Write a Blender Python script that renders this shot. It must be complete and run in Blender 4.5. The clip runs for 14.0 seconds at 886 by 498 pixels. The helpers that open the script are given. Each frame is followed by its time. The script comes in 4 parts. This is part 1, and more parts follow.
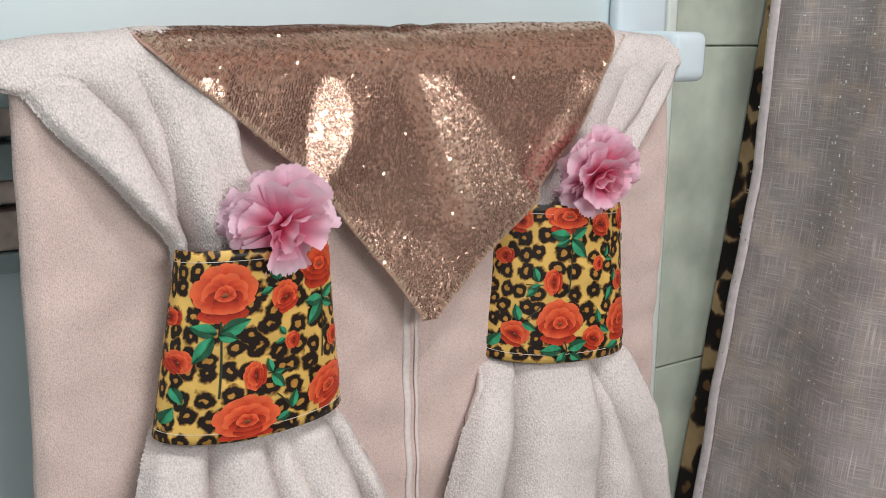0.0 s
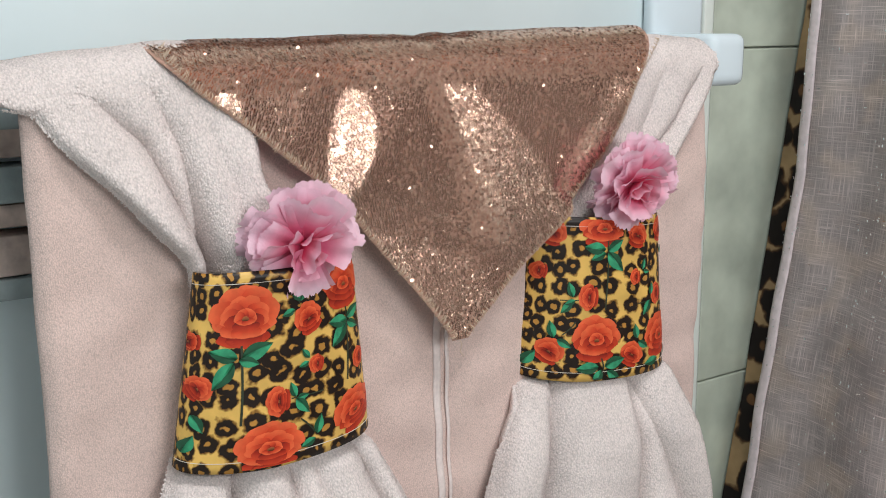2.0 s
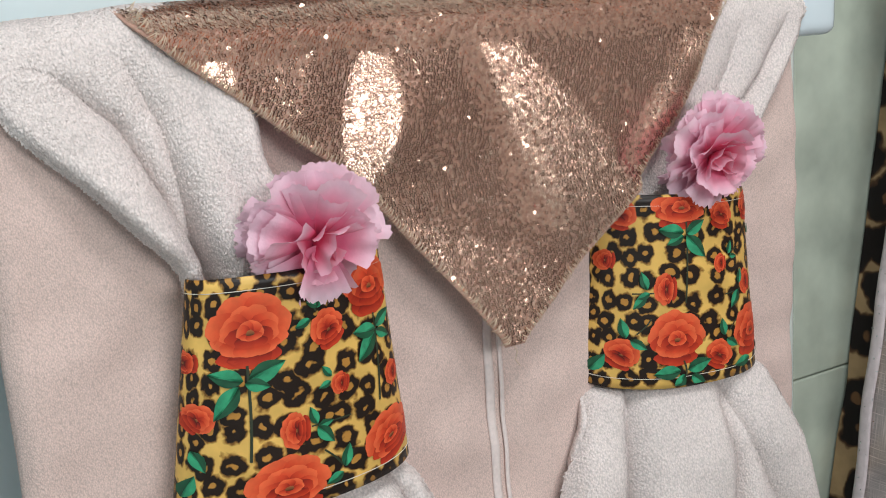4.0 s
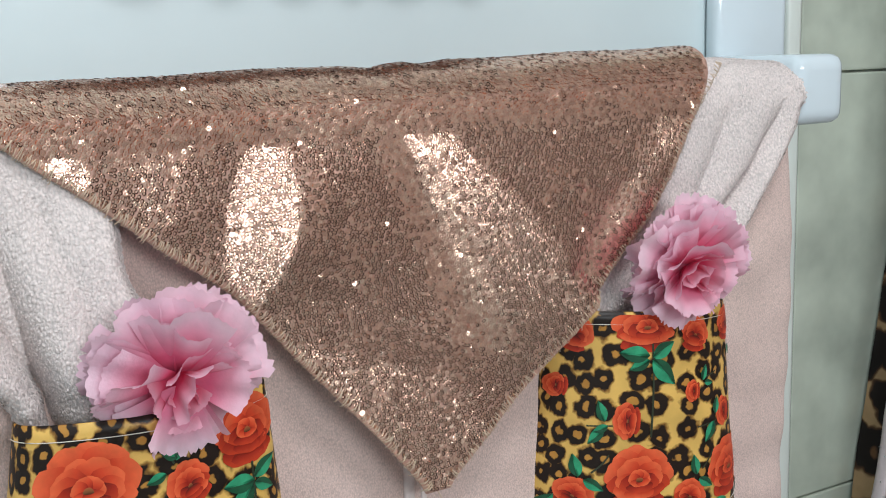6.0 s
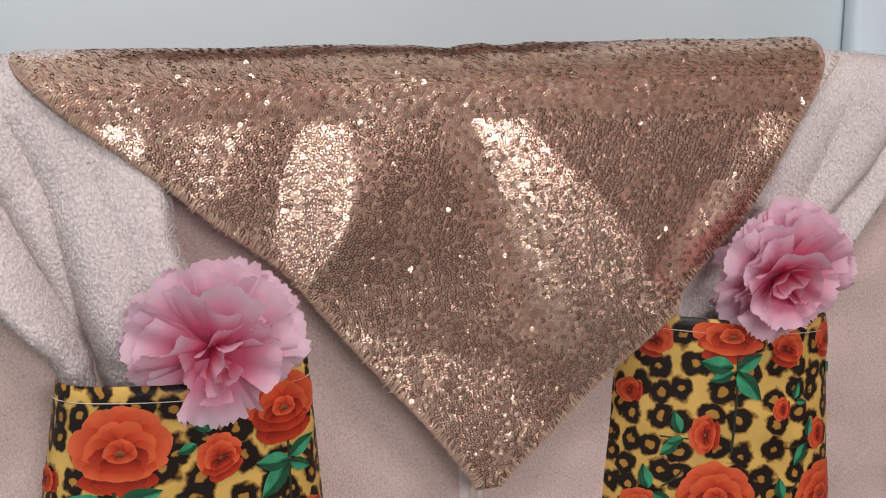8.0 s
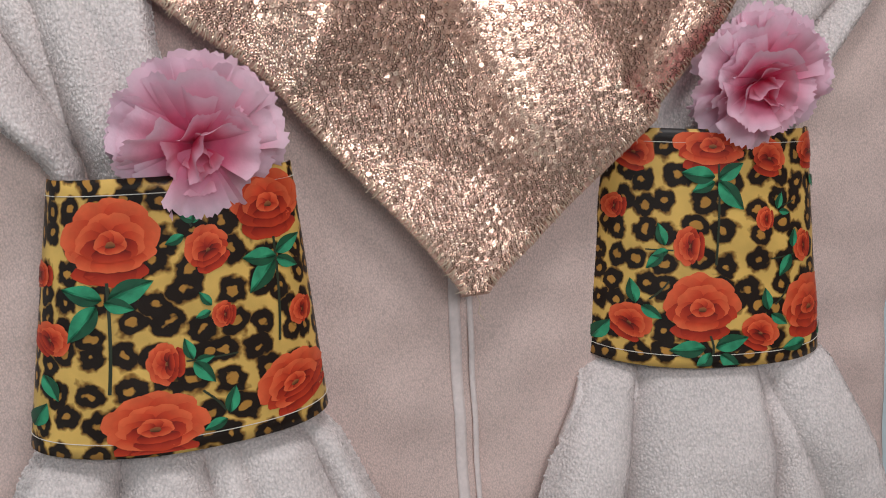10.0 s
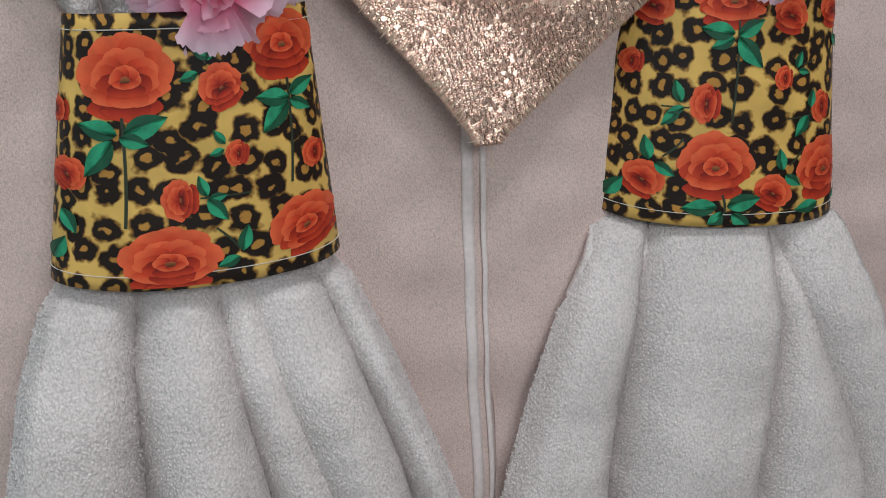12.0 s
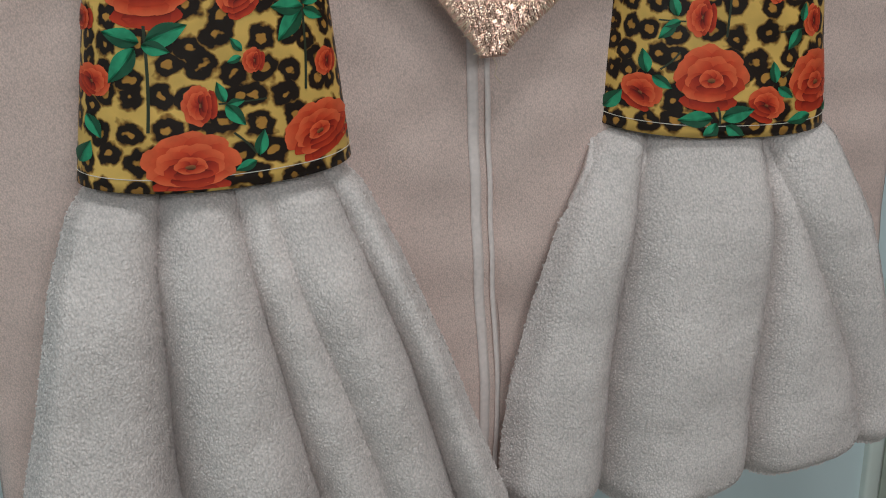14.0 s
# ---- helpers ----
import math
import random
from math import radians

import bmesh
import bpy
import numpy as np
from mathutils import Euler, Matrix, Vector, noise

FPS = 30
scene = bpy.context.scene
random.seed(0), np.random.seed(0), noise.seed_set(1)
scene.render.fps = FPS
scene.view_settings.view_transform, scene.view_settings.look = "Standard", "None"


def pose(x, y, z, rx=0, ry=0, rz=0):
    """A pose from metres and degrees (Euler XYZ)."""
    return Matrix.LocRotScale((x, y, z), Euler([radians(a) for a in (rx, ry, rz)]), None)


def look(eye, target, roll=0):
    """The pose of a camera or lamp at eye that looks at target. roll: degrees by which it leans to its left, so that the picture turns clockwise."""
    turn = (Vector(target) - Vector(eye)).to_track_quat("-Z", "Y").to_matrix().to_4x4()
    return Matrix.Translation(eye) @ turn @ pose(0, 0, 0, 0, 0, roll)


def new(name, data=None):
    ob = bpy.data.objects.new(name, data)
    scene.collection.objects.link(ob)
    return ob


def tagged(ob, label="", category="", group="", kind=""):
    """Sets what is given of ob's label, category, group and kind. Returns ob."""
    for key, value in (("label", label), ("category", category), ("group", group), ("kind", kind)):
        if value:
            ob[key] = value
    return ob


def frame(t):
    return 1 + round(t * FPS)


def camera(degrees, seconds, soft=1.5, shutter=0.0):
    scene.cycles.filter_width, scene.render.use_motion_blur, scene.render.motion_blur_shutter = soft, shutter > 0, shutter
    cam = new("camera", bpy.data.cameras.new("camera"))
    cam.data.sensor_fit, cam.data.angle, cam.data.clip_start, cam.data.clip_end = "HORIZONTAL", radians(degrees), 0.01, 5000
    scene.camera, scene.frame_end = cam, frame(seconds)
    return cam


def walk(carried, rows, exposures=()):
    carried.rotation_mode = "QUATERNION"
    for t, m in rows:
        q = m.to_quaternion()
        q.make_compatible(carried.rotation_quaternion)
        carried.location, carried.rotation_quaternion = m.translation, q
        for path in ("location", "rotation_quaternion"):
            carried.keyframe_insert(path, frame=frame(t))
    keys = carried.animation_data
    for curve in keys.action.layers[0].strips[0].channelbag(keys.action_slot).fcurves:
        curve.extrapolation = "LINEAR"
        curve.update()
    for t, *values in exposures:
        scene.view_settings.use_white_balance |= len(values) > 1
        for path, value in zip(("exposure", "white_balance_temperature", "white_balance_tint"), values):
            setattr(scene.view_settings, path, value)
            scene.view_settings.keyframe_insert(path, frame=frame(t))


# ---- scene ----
cam = camera(45.0, 14.0, soft=1.0)
PATH = [
    (0, (-0.437, -0.718, 1.214), (0.734, 0.848, 0.791), 1.0),
    (0.5, (-0.428, -0.716, 1.224), (0.724, 0.854, 0.768), 1.1),
    (1, (-0.425, -0.709, 1.224), (0.695, 0.877, 0.745), 1.1),
    (1.5, (-0.421, -0.706, 1.215), (0.704, 0.873, 0.723), 0.6),
    (2, (-0.415, -0.697, 1.214), (0.701, 0.911, 0.804), -0.3),
    (2.5, (-0.401, -0.683, 1.202), (0.676, 0.959, 0.823), -1.2),
    (5, (-0.285, -0.573, 1.183), (0.716, 1.108, 0.768), -4.2),
    (5.5, (-0.254, -0.563, 1.201), (0.743, 1.122, 0.790), -3.1),
    (6, (-0.240, -0.554, 1.211), (0.734, 1.157, 0.858), -1.8),
    (6.5, (-0.220, -0.561, 1.214), (0.654, 1.209, 0.898), -1.0),
    (7, (-0.205, -0.562, 1.226), (0.516, 1.274, 0.893), 0.0),
    (7.5, (-0.186, -0.567, 1.224), (0.469, 1.291, 0.885), 0.2),
    (8, (-0.182, -0.562, 1.209), (0.481, 1.286, 0.832), 0.2),
    (8.5, (-0.177, -0.574, 1.174), (0.454, 1.295, 0.844), -1.5),
    (11, (-0.166, -0.600, 1.129), (0.414, 1.240, 0.609), -2.4),
    (11.5, (-0.164, -0.603, 1.128), (0.381, 1.233, 0.553), -1.9),
    (12, (-0.165, -0.607, 1.117), (0.363, 1.218, 0.494), -1.3),
    (12.5, (-0.163, -0.609, 1.111), (0.338, 1.207, 0.439), -1.2),
    (13, (-0.164, -0.615, 1.103), (0.317, 1.198, 0.409), -1.6),
    (13.5, (-0.175, -0.625, 1.101), (0.338, 1.177, 0.403), -0.8),
    (14, (-0.177, -0.637, 1.099), (0.339, 1.167, 0.407), -1.7),
]
LIGHT_METER = [(0, -0.03, 6350, 9), (2.5, -0.02, 6300, 8), (5, -0.02, 6100, 6), (6.3, -0.10, 6000, 6), (7.5, -0.26, 6400, 14), (8.0, -0.38, 6500, 16), (8.7, -0.48, 6500, 16), (11, -0.42, 5900, 5), (12.5, -0.50, 5850, 3), (13.2, -0.56, 5900, 2), (14, -0.72, 6050, 2)]
walk(cam, [(t, look(eye, target, roll)) for t, eye, target, roll in PATH], LIGHT_METER)

# ---- light ----
ROOM_X0, ROOM_X1, ROOM_Y0, ROOM_H = -1.10, 1.25, -1.90, 2.40

world = bpy.data.worlds.new("world")
scene.world = world
world.use_nodes = True
world.node_tree.nodes["Background"].inputs[0].default_value = (0.80, 0.86, 0.95, 1)
world.node_tree.nodes["Background"].inputs[1].default_value = 0.05


def area_lamp(name, eye, target, w, h, watts, colour):
    data = bpy.data.lights.new(name, "AREA")
    data.shape, data.size, data.size_y, data.energy, data.color = "RECTANGLE", w, h, watts, colour
    ob = new(name, data)
    ob.matrix_world = look(eye, target)
    return ob


area_lamp("ceiling_lamp", (-0.10, -0.90, 2.36), (-0.10, -0.70, 0.0), 0.40, 0.40, 11, (1.0, 0.98, 0.96))
area_lamp("vanity_lamp", (0.02, -1.84, 1.66), (0.0, -0.1, 1.12), 0.90, 0.34, 12.5, (1.0, 0.98, 0.96))


# ---- materials ----
def material(name, base, rough=0.6, metal=0.0, vary=0.12, scale=60.0, bump=0.2, bump_scale=400.0, dist=0.001, spec=0.5, sheen=0.0, translucent=0.0):
    """A surface with colour drift at one scale and fine relief at another."""
    m = bpy.data.materials.new(name)
    m.use_nodes = True
    nt = m.node_tree
    b = nt.nodes["Principled BSDF"]
    b.inputs["Roughness"].default_value = rough
    b.inputs["Metallic"].default_value = metal
    b.inputs["Specular IOR Level"].default_value = spec
    b.inputs["Sheen Weight"].default_value = sheen
    tc = nt.nodes.new("ShaderNodeTexCoord")
    n1 = nt.nodes.new("ShaderNodeTexNoise")
    n1.inputs["Scale"].default_value, n1.inputs["Detail"].default_value = scale, 4
    n2 = nt.nodes.new("ShaderNodeTexNoise")
    n2.inputs["Scale"].default_value, n2.inputs["Detail"].default_value = bump_scale, 2
    ramp = nt.nodes.new("ShaderNodeMapRange")
    ramp.inputs["From Min"].default_value, ramp.inputs["From Max"].default_value = 0.3, 0.7
    ramp.inputs["To Min"].default_value, ramp.inputs["To Max"].default_value = 1 - vary, 1 + vary * 0.5
    col = nt.nodes.new("ShaderNodeVectorMath")
    col.operation = "SCALE"
    col.inputs[0].default_value = base
    nt.links.new(tc.outputs["Object"], n1.inputs["Vector"])
    nt.links.new(tc.outputs["Object"], n2.inputs["Vector"])
    nt.links.new(n1.outputs["Fac"], ramp.inputs["Value"])
    nt.links.new(ramp.outputs["Result"], col.inputs["Scale"])
    nt.links.new(col.outputs["Vector"], b.inputs["Base Color"])
    if bump:
        bp = nt.nodes.new("ShaderNodeBump")
        bp.inputs["Strength"].default_value, bp.inputs["Distance"].default_value = bump, dist
        nt.links.new(n2.outputs["Fac"], bp.inputs["Height"])
        nt.links.new(bp.outputs["Normal"], b.inputs["Normal"])
    return m


def terry(name, base, pile=1.0, rough=0.95, loops=640):
    """Looped cotton: fine pile in rows, tufts and a broad drift of tone."""
    m = bpy.data.materials.new(name)
    m.use_nodes = True
    nt = m.node_tree
    b = nt.nodes["Principled BSDF"]
    b.inputs["Roughness"].default_value = rough
    b.inputs["Specular IOR Level"].default_value = 0.15
    b.inputs["Sheen Weight"].default_value = 0.15
    b.inputs["Sheen Roughness"].default_value = 0.5
    tc = nt.nodes.new("ShaderNodeTexCoord")
    mp = nt.nodes.new("ShaderNodeMapping")
    mp.inputs["Scale"].default_value = (1.25, 1.0, 0.85)
    fine = nt.nodes.new("ShaderNodeTexNoise")
    fine.inputs["Scale"].default_value, fine.inputs["Detail"].default_value = 1.18 * loops, 3
    tuft = nt.nodes.new("ShaderNodeTexVoronoi")
    tuft.inputs["Scale"].default_value = loops
    broad = nt.nodes.new("ShaderNodeTexNoise")
    broad.inputs["Scale"].default_value, broad.inputs["Detail"].default_value = 22, 3
    nt.links.new(tc.outputs["Object"], mp.inputs["Vector"])
    for n in (fine, tuft):
        nt.links.new(mp.outputs["Vector"], n.inputs["Vector"])
    nt.links.new(tc.outputs["Object"], broad.inputs["Vector"])
    mix = nt.nodes.new("ShaderNodeMath")
    mix.operation = "SUBTRACT"
    nt.links.new(fine.outputs["Fac"], mix.inputs[0])
    nt.links.new(tuft.outputs["Distance"], mix.inputs[1])
    tone = nt.nodes.new("ShaderNodeMapRange")
    tone.inputs["From Min"].default_value, tone.inputs["From Max"].default_value = -0.4, 0.5
    tone.inputs["To Min"].default_value, tone.inputs["To Max"].default_value = 0.74, 1.07
    nt.links.new(mix.outputs[0], tone.inputs["Value"])
    drift = nt.nodes.new("ShaderNodeMapRange")
    drift.inputs["From Min"].default_value, drift.inputs["From Max"].default_value = 0.3, 0.7
    drift.inputs["To Min"].default_value, drift.inputs["To Max"].default_value = 0.93, 1.04
    nt.links.new(broad.outputs["Fac"], drift.inputs["Value"])
    mul = nt.nodes.new("ShaderNodeMath")
    mul.operation = "MULTIPLY"
    nt.links.new(tone.outputs["Result"], mul.inputs[0])
    nt.links.new(drift.outputs["Result"], mul.inputs[1])
    col = nt.nodes.new("ShaderNodeVectorMath")
    col.operation = "SCALE"
    col.inputs[0].default_value = base
    nt.links.new(mul.outputs[0], col.inputs["Scale"])
    nt.links.new(col.outputs["Vector"], b.inputs["Base Color"])
    bp = nt.nodes.new("ShaderNodeBump")
    bp.inputs["Strength"].default_value, bp.inputs["Distance"].default_value = 0.8 * pile, 0.0012
    nt.links.new(mix.outputs[0], bp.inputs["Height"])
    nt.links.new(bp.outputs["Normal"], b.inputs["Normal"])
    return m


def leopard(name, ground, inner, dark, scale, rough, cut=(0.20, 0.30, 0.43), warp=0.004):
    """Rosettes: broken dark rings round a warm middle on a light ground; printed or woven."""
    m = bpy.data.materials.new(name)
    m.use_nodes = True
    nt = m.node_tree
    b = nt.nodes["Principled BSDF"]
    b.inputs["Roughness"].default_value = rough
    b.inputs["Specular IOR Level"].default_value = 0.3
    tc = nt.nodes.new("ShaderNodeTexCoord")
    src = tc.outputs["UV"]
    wob = nt.nodes.new("ShaderNodeTexNoise")
    wob.inputs["Scale"].default_value, wob.inputs["Detail"].default_value = scale * 1.6, 3
    nt.links.new(src, wob.inputs["Vector"])
    sub = nt.nodes.new("ShaderNodeVectorMath")
    sub.operation = "SUBTRACT"
    nt.links.new(wob.outputs["Color"], sub.inputs[0])
    sub.inputs[1].default_value = (0.5, 0.5, 0.5)
    sc = nt.nodes.new("ShaderNodeVectorMath")
    sc.operation = "SCALE"
    sc.inputs["Scale"].default_value = warp
    nt.links.new(sub.outputs["Vector"], sc.inputs[0])
    add = nt.nodes.new("ShaderNodeVectorMath")
    add.operation = "ADD"
    nt.links.new(src, add.inputs[0])
    nt.links.new(sc.outputs["Vector"], add.inputs[1])
    vor = nt.nodes.new("ShaderNodeTexVoronoi")
    vor.voronoi_dimensions = "2D"
    vor.inputs["Scale"].default_value, vor.inputs["Randomness"].default_value = scale, 0.58
    nt.links.new(add.outputs["Vector"], vor.inputs["Vector"])
    gap = nt.nodes.new("ShaderNodeTexNoise")
    gap.inputs["Scale"].default_value = scale * 1.9
    nt.links.new(src, gap.inputs["Vector"])
    gm = nt.nodes.new("ShaderNodeMath")
    gm.operation = "MULTIPLY_ADD"
    gm.inputs[1].default_value, gm.inputs[2].default_value = 0.50, -0.25
    nt.links.new(gap.outputs["Fac"], gm.inputs[0])
    tot = nt.nodes.new("ShaderNodeMath")
    tot.operation = "ADD"
    nt.links.new(vor.outputs["Distance"], tot.inputs[0])
    nt.links.new(gm.outputs[0], tot.inputs[1])
    ramp = nt.nodes.new("ShaderNodeValToRGB")
    e = ramp.color_ramp.elements
    e[0].position, e[0].color = 0.0, (*inner, 1)
    e[1].position, e[1].color = cut[0], (*inner, 1)
    for p, c in ((cut[0] + 0.05, dark), (cut[1] + 0.02, dark), (cut[1] + 0.07, [0.55 * a + 0.45 * b for a, b in zip(inner, dark)]), (cut[2] + 0.03, ground), (1.0, ground)):
        k = e.new(p)
        k.color = (*c, 1)
    nt.links.new(tot.outputs[0], ramp.inputs["Fac"])
    wv = nt.nodes.new("ShaderNodeTexNoise")
    wv.inputs["Scale"].default_value, wv.inputs["Detail"].default_value = 45, 4
    nt.links.new(src, wv.inputs["Vector"])
    mr = nt.nodes.new("ShaderNodeMapRange")
    mr.inputs["From Min"].default_value, mr.inputs["From Max"].default_value = 0.3, 0.7
    mr.inputs["To Min"].default_value, mr.inputs["To Max"].default_value = 0.75, 1.1
    nt.links.new(wv.outputs["Fac"], mr.inputs["Value"])
    mul = nt.nodes.new("ShaderNodeVectorMath")
    mul.operation = "SCALE"
    nt.links.new(ramp.outputs["Color"], mul.inputs[0])
    nt.links.new(mr.outputs["Result"], mul.inputs["Scale"])
    nt.links.new(mul.outputs["Vector"], b.inputs["Base Color"])
    th = nt.nodes.new("ShaderNodeTexNoise")
    th.inputs["Scale"].default_value = 1400
    nt.links.new(src, th.inputs["Vector"])
    bp = nt.nodes.new("ShaderNodeBump")
    bp.inputs["Strength"].default_value, bp.inputs["Distance"].default_value = 0.15, 0.0004
    nt.links.new(th.outputs["Fac"], bp.inputs["Height"])
    nt.links.new(bp.outputs["Normal"], b.inputs["Normal"])
    return m


def sheer(name, base):
    """Thin crinkled voile: slubby threads both ways, half see-through, with fine silver threads."""
    m = bpy.data.materials.new(name)
    m.use_nodes = True
    nt = m.node_tree
    b = nt.nodes["Principled BSDF"]
    b.inputs["Roughness"].default_value = 0.5
    b.inputs["Base Color"].default_value = (*base, 1)
    tc = nt.nodes.new("ShaderNodeTexCoord")
    threads = []
    for sx in ((900, 26, 1), (30, 900, 1)):
        mp = nt.nodes.new("ShaderNodeMapping")
        mp.inputs["Scale"].default_value = sx
        n = nt.nodes.new("ShaderNodeTexNoise")
        n.inputs["Scale"].default_value, n.inputs["Detail"].default_value = 1.0, 3
        nt.links.new(tc.outputs["UV"], mp.inputs["Vector"])
        nt.links.new(mp.outputs["Vector"], n.inputs["Vector"])
        threads.append(n)
    mx = nt.nodes.new("ShaderNodeMath")
    mx.operation = "MAXIMUM"
    nt.links.new(threads[0].outputs["Fac"], mx.inputs[0])
    nt.links.new(threads[1].outputs["Fac"], mx.inputs[1])
    cover = nt.nodes.new("ShaderNodeMapRange")
    cover.inputs["From Min"].default_value, cover.inputs["From Max"].default_value = 0.40, 0.80
    cover.inputs["To Min"].default_value, cover.inputs["To Max"].default_value = 0.50, 0.90
    blot = nt.nodes.new("ShaderNodeTexNoise")
    blot.inputs["Scale"].default_value, blot.inputs["Detail"].default_value = 16, 3
    nt.links.new(tc.outputs["UV"], blot.inputs["Vector"])
    dense = nt.nodes.new("ShaderNodeMath")
    dense.operation = "MULTIPLY_ADD"
    dense.inputs[1].default_value = 0.55
    nt.links.new(blot.outputs["Fac"], dense.inputs[0])
    shift = nt.nodes.new("ShaderNodeMath")
    shift.operation = "SUBTRACT"
    shift.inputs[1].default_value = 0.275
    nt.links.new(mx.outputs[0], shift.inputs[0])
    nt.links.new(shift.outputs[0], dense.inputs[2])
    nt.links.new(dense.outputs[0], cover.inputs["Value"])
    pale = nt.nodes.new("ShaderNodeMapRange")
    pale.inputs["From Min"].default_value, pale.inputs["From Max"].default_value = 0.56, 0.76
    pale.inputs["To Min"].default_value, pale.inputs["To Max"].default_value = 0.88, 1.30
    nt.links.new(mx.outputs[0], pale.inputs["Value"])
    tint = nt.nodes.new("ShaderNodeVectorMath")
    tint.operation = "SCALE"
    tint.inputs[0].default_value = base
    nt.links.new(pale.outputs["Result"], tint.inputs["Scale"])
    nt.links.new(tint.outputs["Vector"], b.inputs["Base Color"])
    clear = nt.nodes.new("ShaderNodeBsdfTransparent")
    thin = nt.nodes.new("ShaderNodeBsdfTranslucent")
    thin.inputs["Color"].default_value = (*base, 1)
    body = nt.nodes.new("ShaderNodeMixShader")
    body.inputs[0].default_value = 0.3
    nt.links.new(b.outputs[0], body.inputs[1])
    nt.links.new(thin.outputs[0], body.inputs[2])
    mix = nt.nodes.new("ShaderNodeMixShader")
    nt.links.new(cover.outputs["Result"], mix.inputs[0])
    nt.links.new(clear.outputs[0], mix.inputs[1])
    nt.links.new(body.outputs[0], mix.inputs[2])
    nt.links.new(mix.outputs[0], nt.nodes["Material Output"].inputs["Surface"])
    return m


def varied(name, base, rough, metal, spread, spec=0.5, aniso=0.0):
    """One surface whose tone differs from piece to piece."""
    m = bpy.data.materials.new(name)
    m.use_nodes = True
    nt = m.node_tree
    b = nt.nodes["Principled BSDF"]
    b.inputs["Roughness"].default_value, b.inputs["Metallic"].default_value = rough, metal
    b.inputs["Specular IOR Level"].default_value = spec
    geo = nt.nodes.new("ShaderNodeNewGeometry")
    info = nt.nodes.new("ShaderNodeObjectInfo")
    ad = nt.nodes.new("ShaderNodeMath")
    ad.operation = "ADD"
    nt.links.new(geo.outputs["Random Per Island"], ad.inputs[0])
    nt.links.new(info.outputs["Random"], ad.inputs[1])
    fr = nt.nodes.new("ShaderNodeMath")
    fr.operation = "FRACT"
    nt.links.new(ad.outputs[0], fr.inputs[0])
    mr = nt.nodes.new("ShaderNodeMapRange")
    mr.inputs["To Min"].default_value, mr.inputs["To Max"].default_value = 1 - spread, 1 + spread * 0.6
    nt.links.new(fr.outputs[0], mr.inputs["Value"])
    col = nt.nodes.new("ShaderNodeVectorMath")
    col.operation = "SCALE"
    col.inputs[0].default_value = base
    nt.links.new(mr.outputs["Result"], col.inputs["Scale"])
    nt.links.new(col.outputs["Vector"], b.inputs["Base Color"])
    return m


PAINT = material("pale_mint_paint", (0.66, 0.745, 0.765), 0.35, vary=0.05, scale=6, bump=0.12, bump_scale=60, dist=0.001)
TILE = material("green_marbled_tile", (0.52, 0.565, 0.475), 0.22, vary=0.34, scale=13, bump=0.05, bump_scale=50)
TRIM = material("cream_trim", (0.76, 0.80, 0.75), 0.3, vary=0.06, scale=20, bump=0.05)
GROUT = material("grey_grout", (0.50, 0.52, 0.45), 0.9, vary=0.2, scale=60, bump=0.3)
CERAMIC = material("white_glazed_ceramic", (0.70, 0.78, 0.83), 0.08, vary=0.03, scale=12, bump=0.02, bump_scale=40)
CEILING = material("white_ceiling_paint", (0.80, 0.80, 0.78), 0.8, vary=0.04, scale=8, bump=0.1, bump_scale=90)
FLOOR = material("beige_floor_tile", (0.42, 0.38, 0.32), 0.35, vary=0.2, scale=8, bump=0.05)
PINK = terry("pink_velour_pile", (0.81, 0.615, 0.56), 0.35, loops=1000)
PALE = terry("pale_pink_terry", (0.94, 0.83, 0.80), 0.6)
HEM = material("woven_hem", (0.82, 0.70, 0.67), 0.85, vary=0.1, scale=300, bump=0.5, bump_scale=900, dist=0.0006)
BAND = leopard("leopard_print_satin", (0.80, 0.50, 0.13), (0.52, 0.25, 0.05), (0.018, 0.010, 0.007), 77, 0.38, (0.12, 0.40, 0.52), 0.007)
FUR = leopard("leopard_curtain_cloth", (0.40, 0.27, 0.14), (0.16, 0.08, 0.035), (0.012, 0.008, 0.007), 24, 0.8, (0.10, 0.42, 0.52), 0.014)
VOILE = sheer("pink_grey_voile", (0.86, 0.745, 0.73))
SILVER = material("silver_thread", (0.85, 0.82, 0.80), 0.2, 1.0, bump=0)
# Near-black colour for the dark reflection on each dished sequin's slope.
SEQUIN_DARK_REFLECTION = varied("sequin_painted_reflection", (0.030, 0.012, 0.008), 0.6, 0.0, 0.3, spec=0.1)
SEQUIN = varied("rose_gold_sequin", (0.97, 0.63, 0.48), 0.25, 1.0, 0.28)
MESHCLOTH = material("copper_backing_net", (0.58, 0.34, 0.26), 0.5, vary=0.3, scale=200, bump=0.4, bump_scale=900)
THREAD = material("gold_beige_thread", (0.74, 0.57, 0.42), 0.5, vary=0.25, scale=300, bump=0.3, bump_scale=1500, dist=0.0005)
WHITE_THREAD = material("white_thread", (0.80, 0.74, 0.66), 0.6, bump=0)


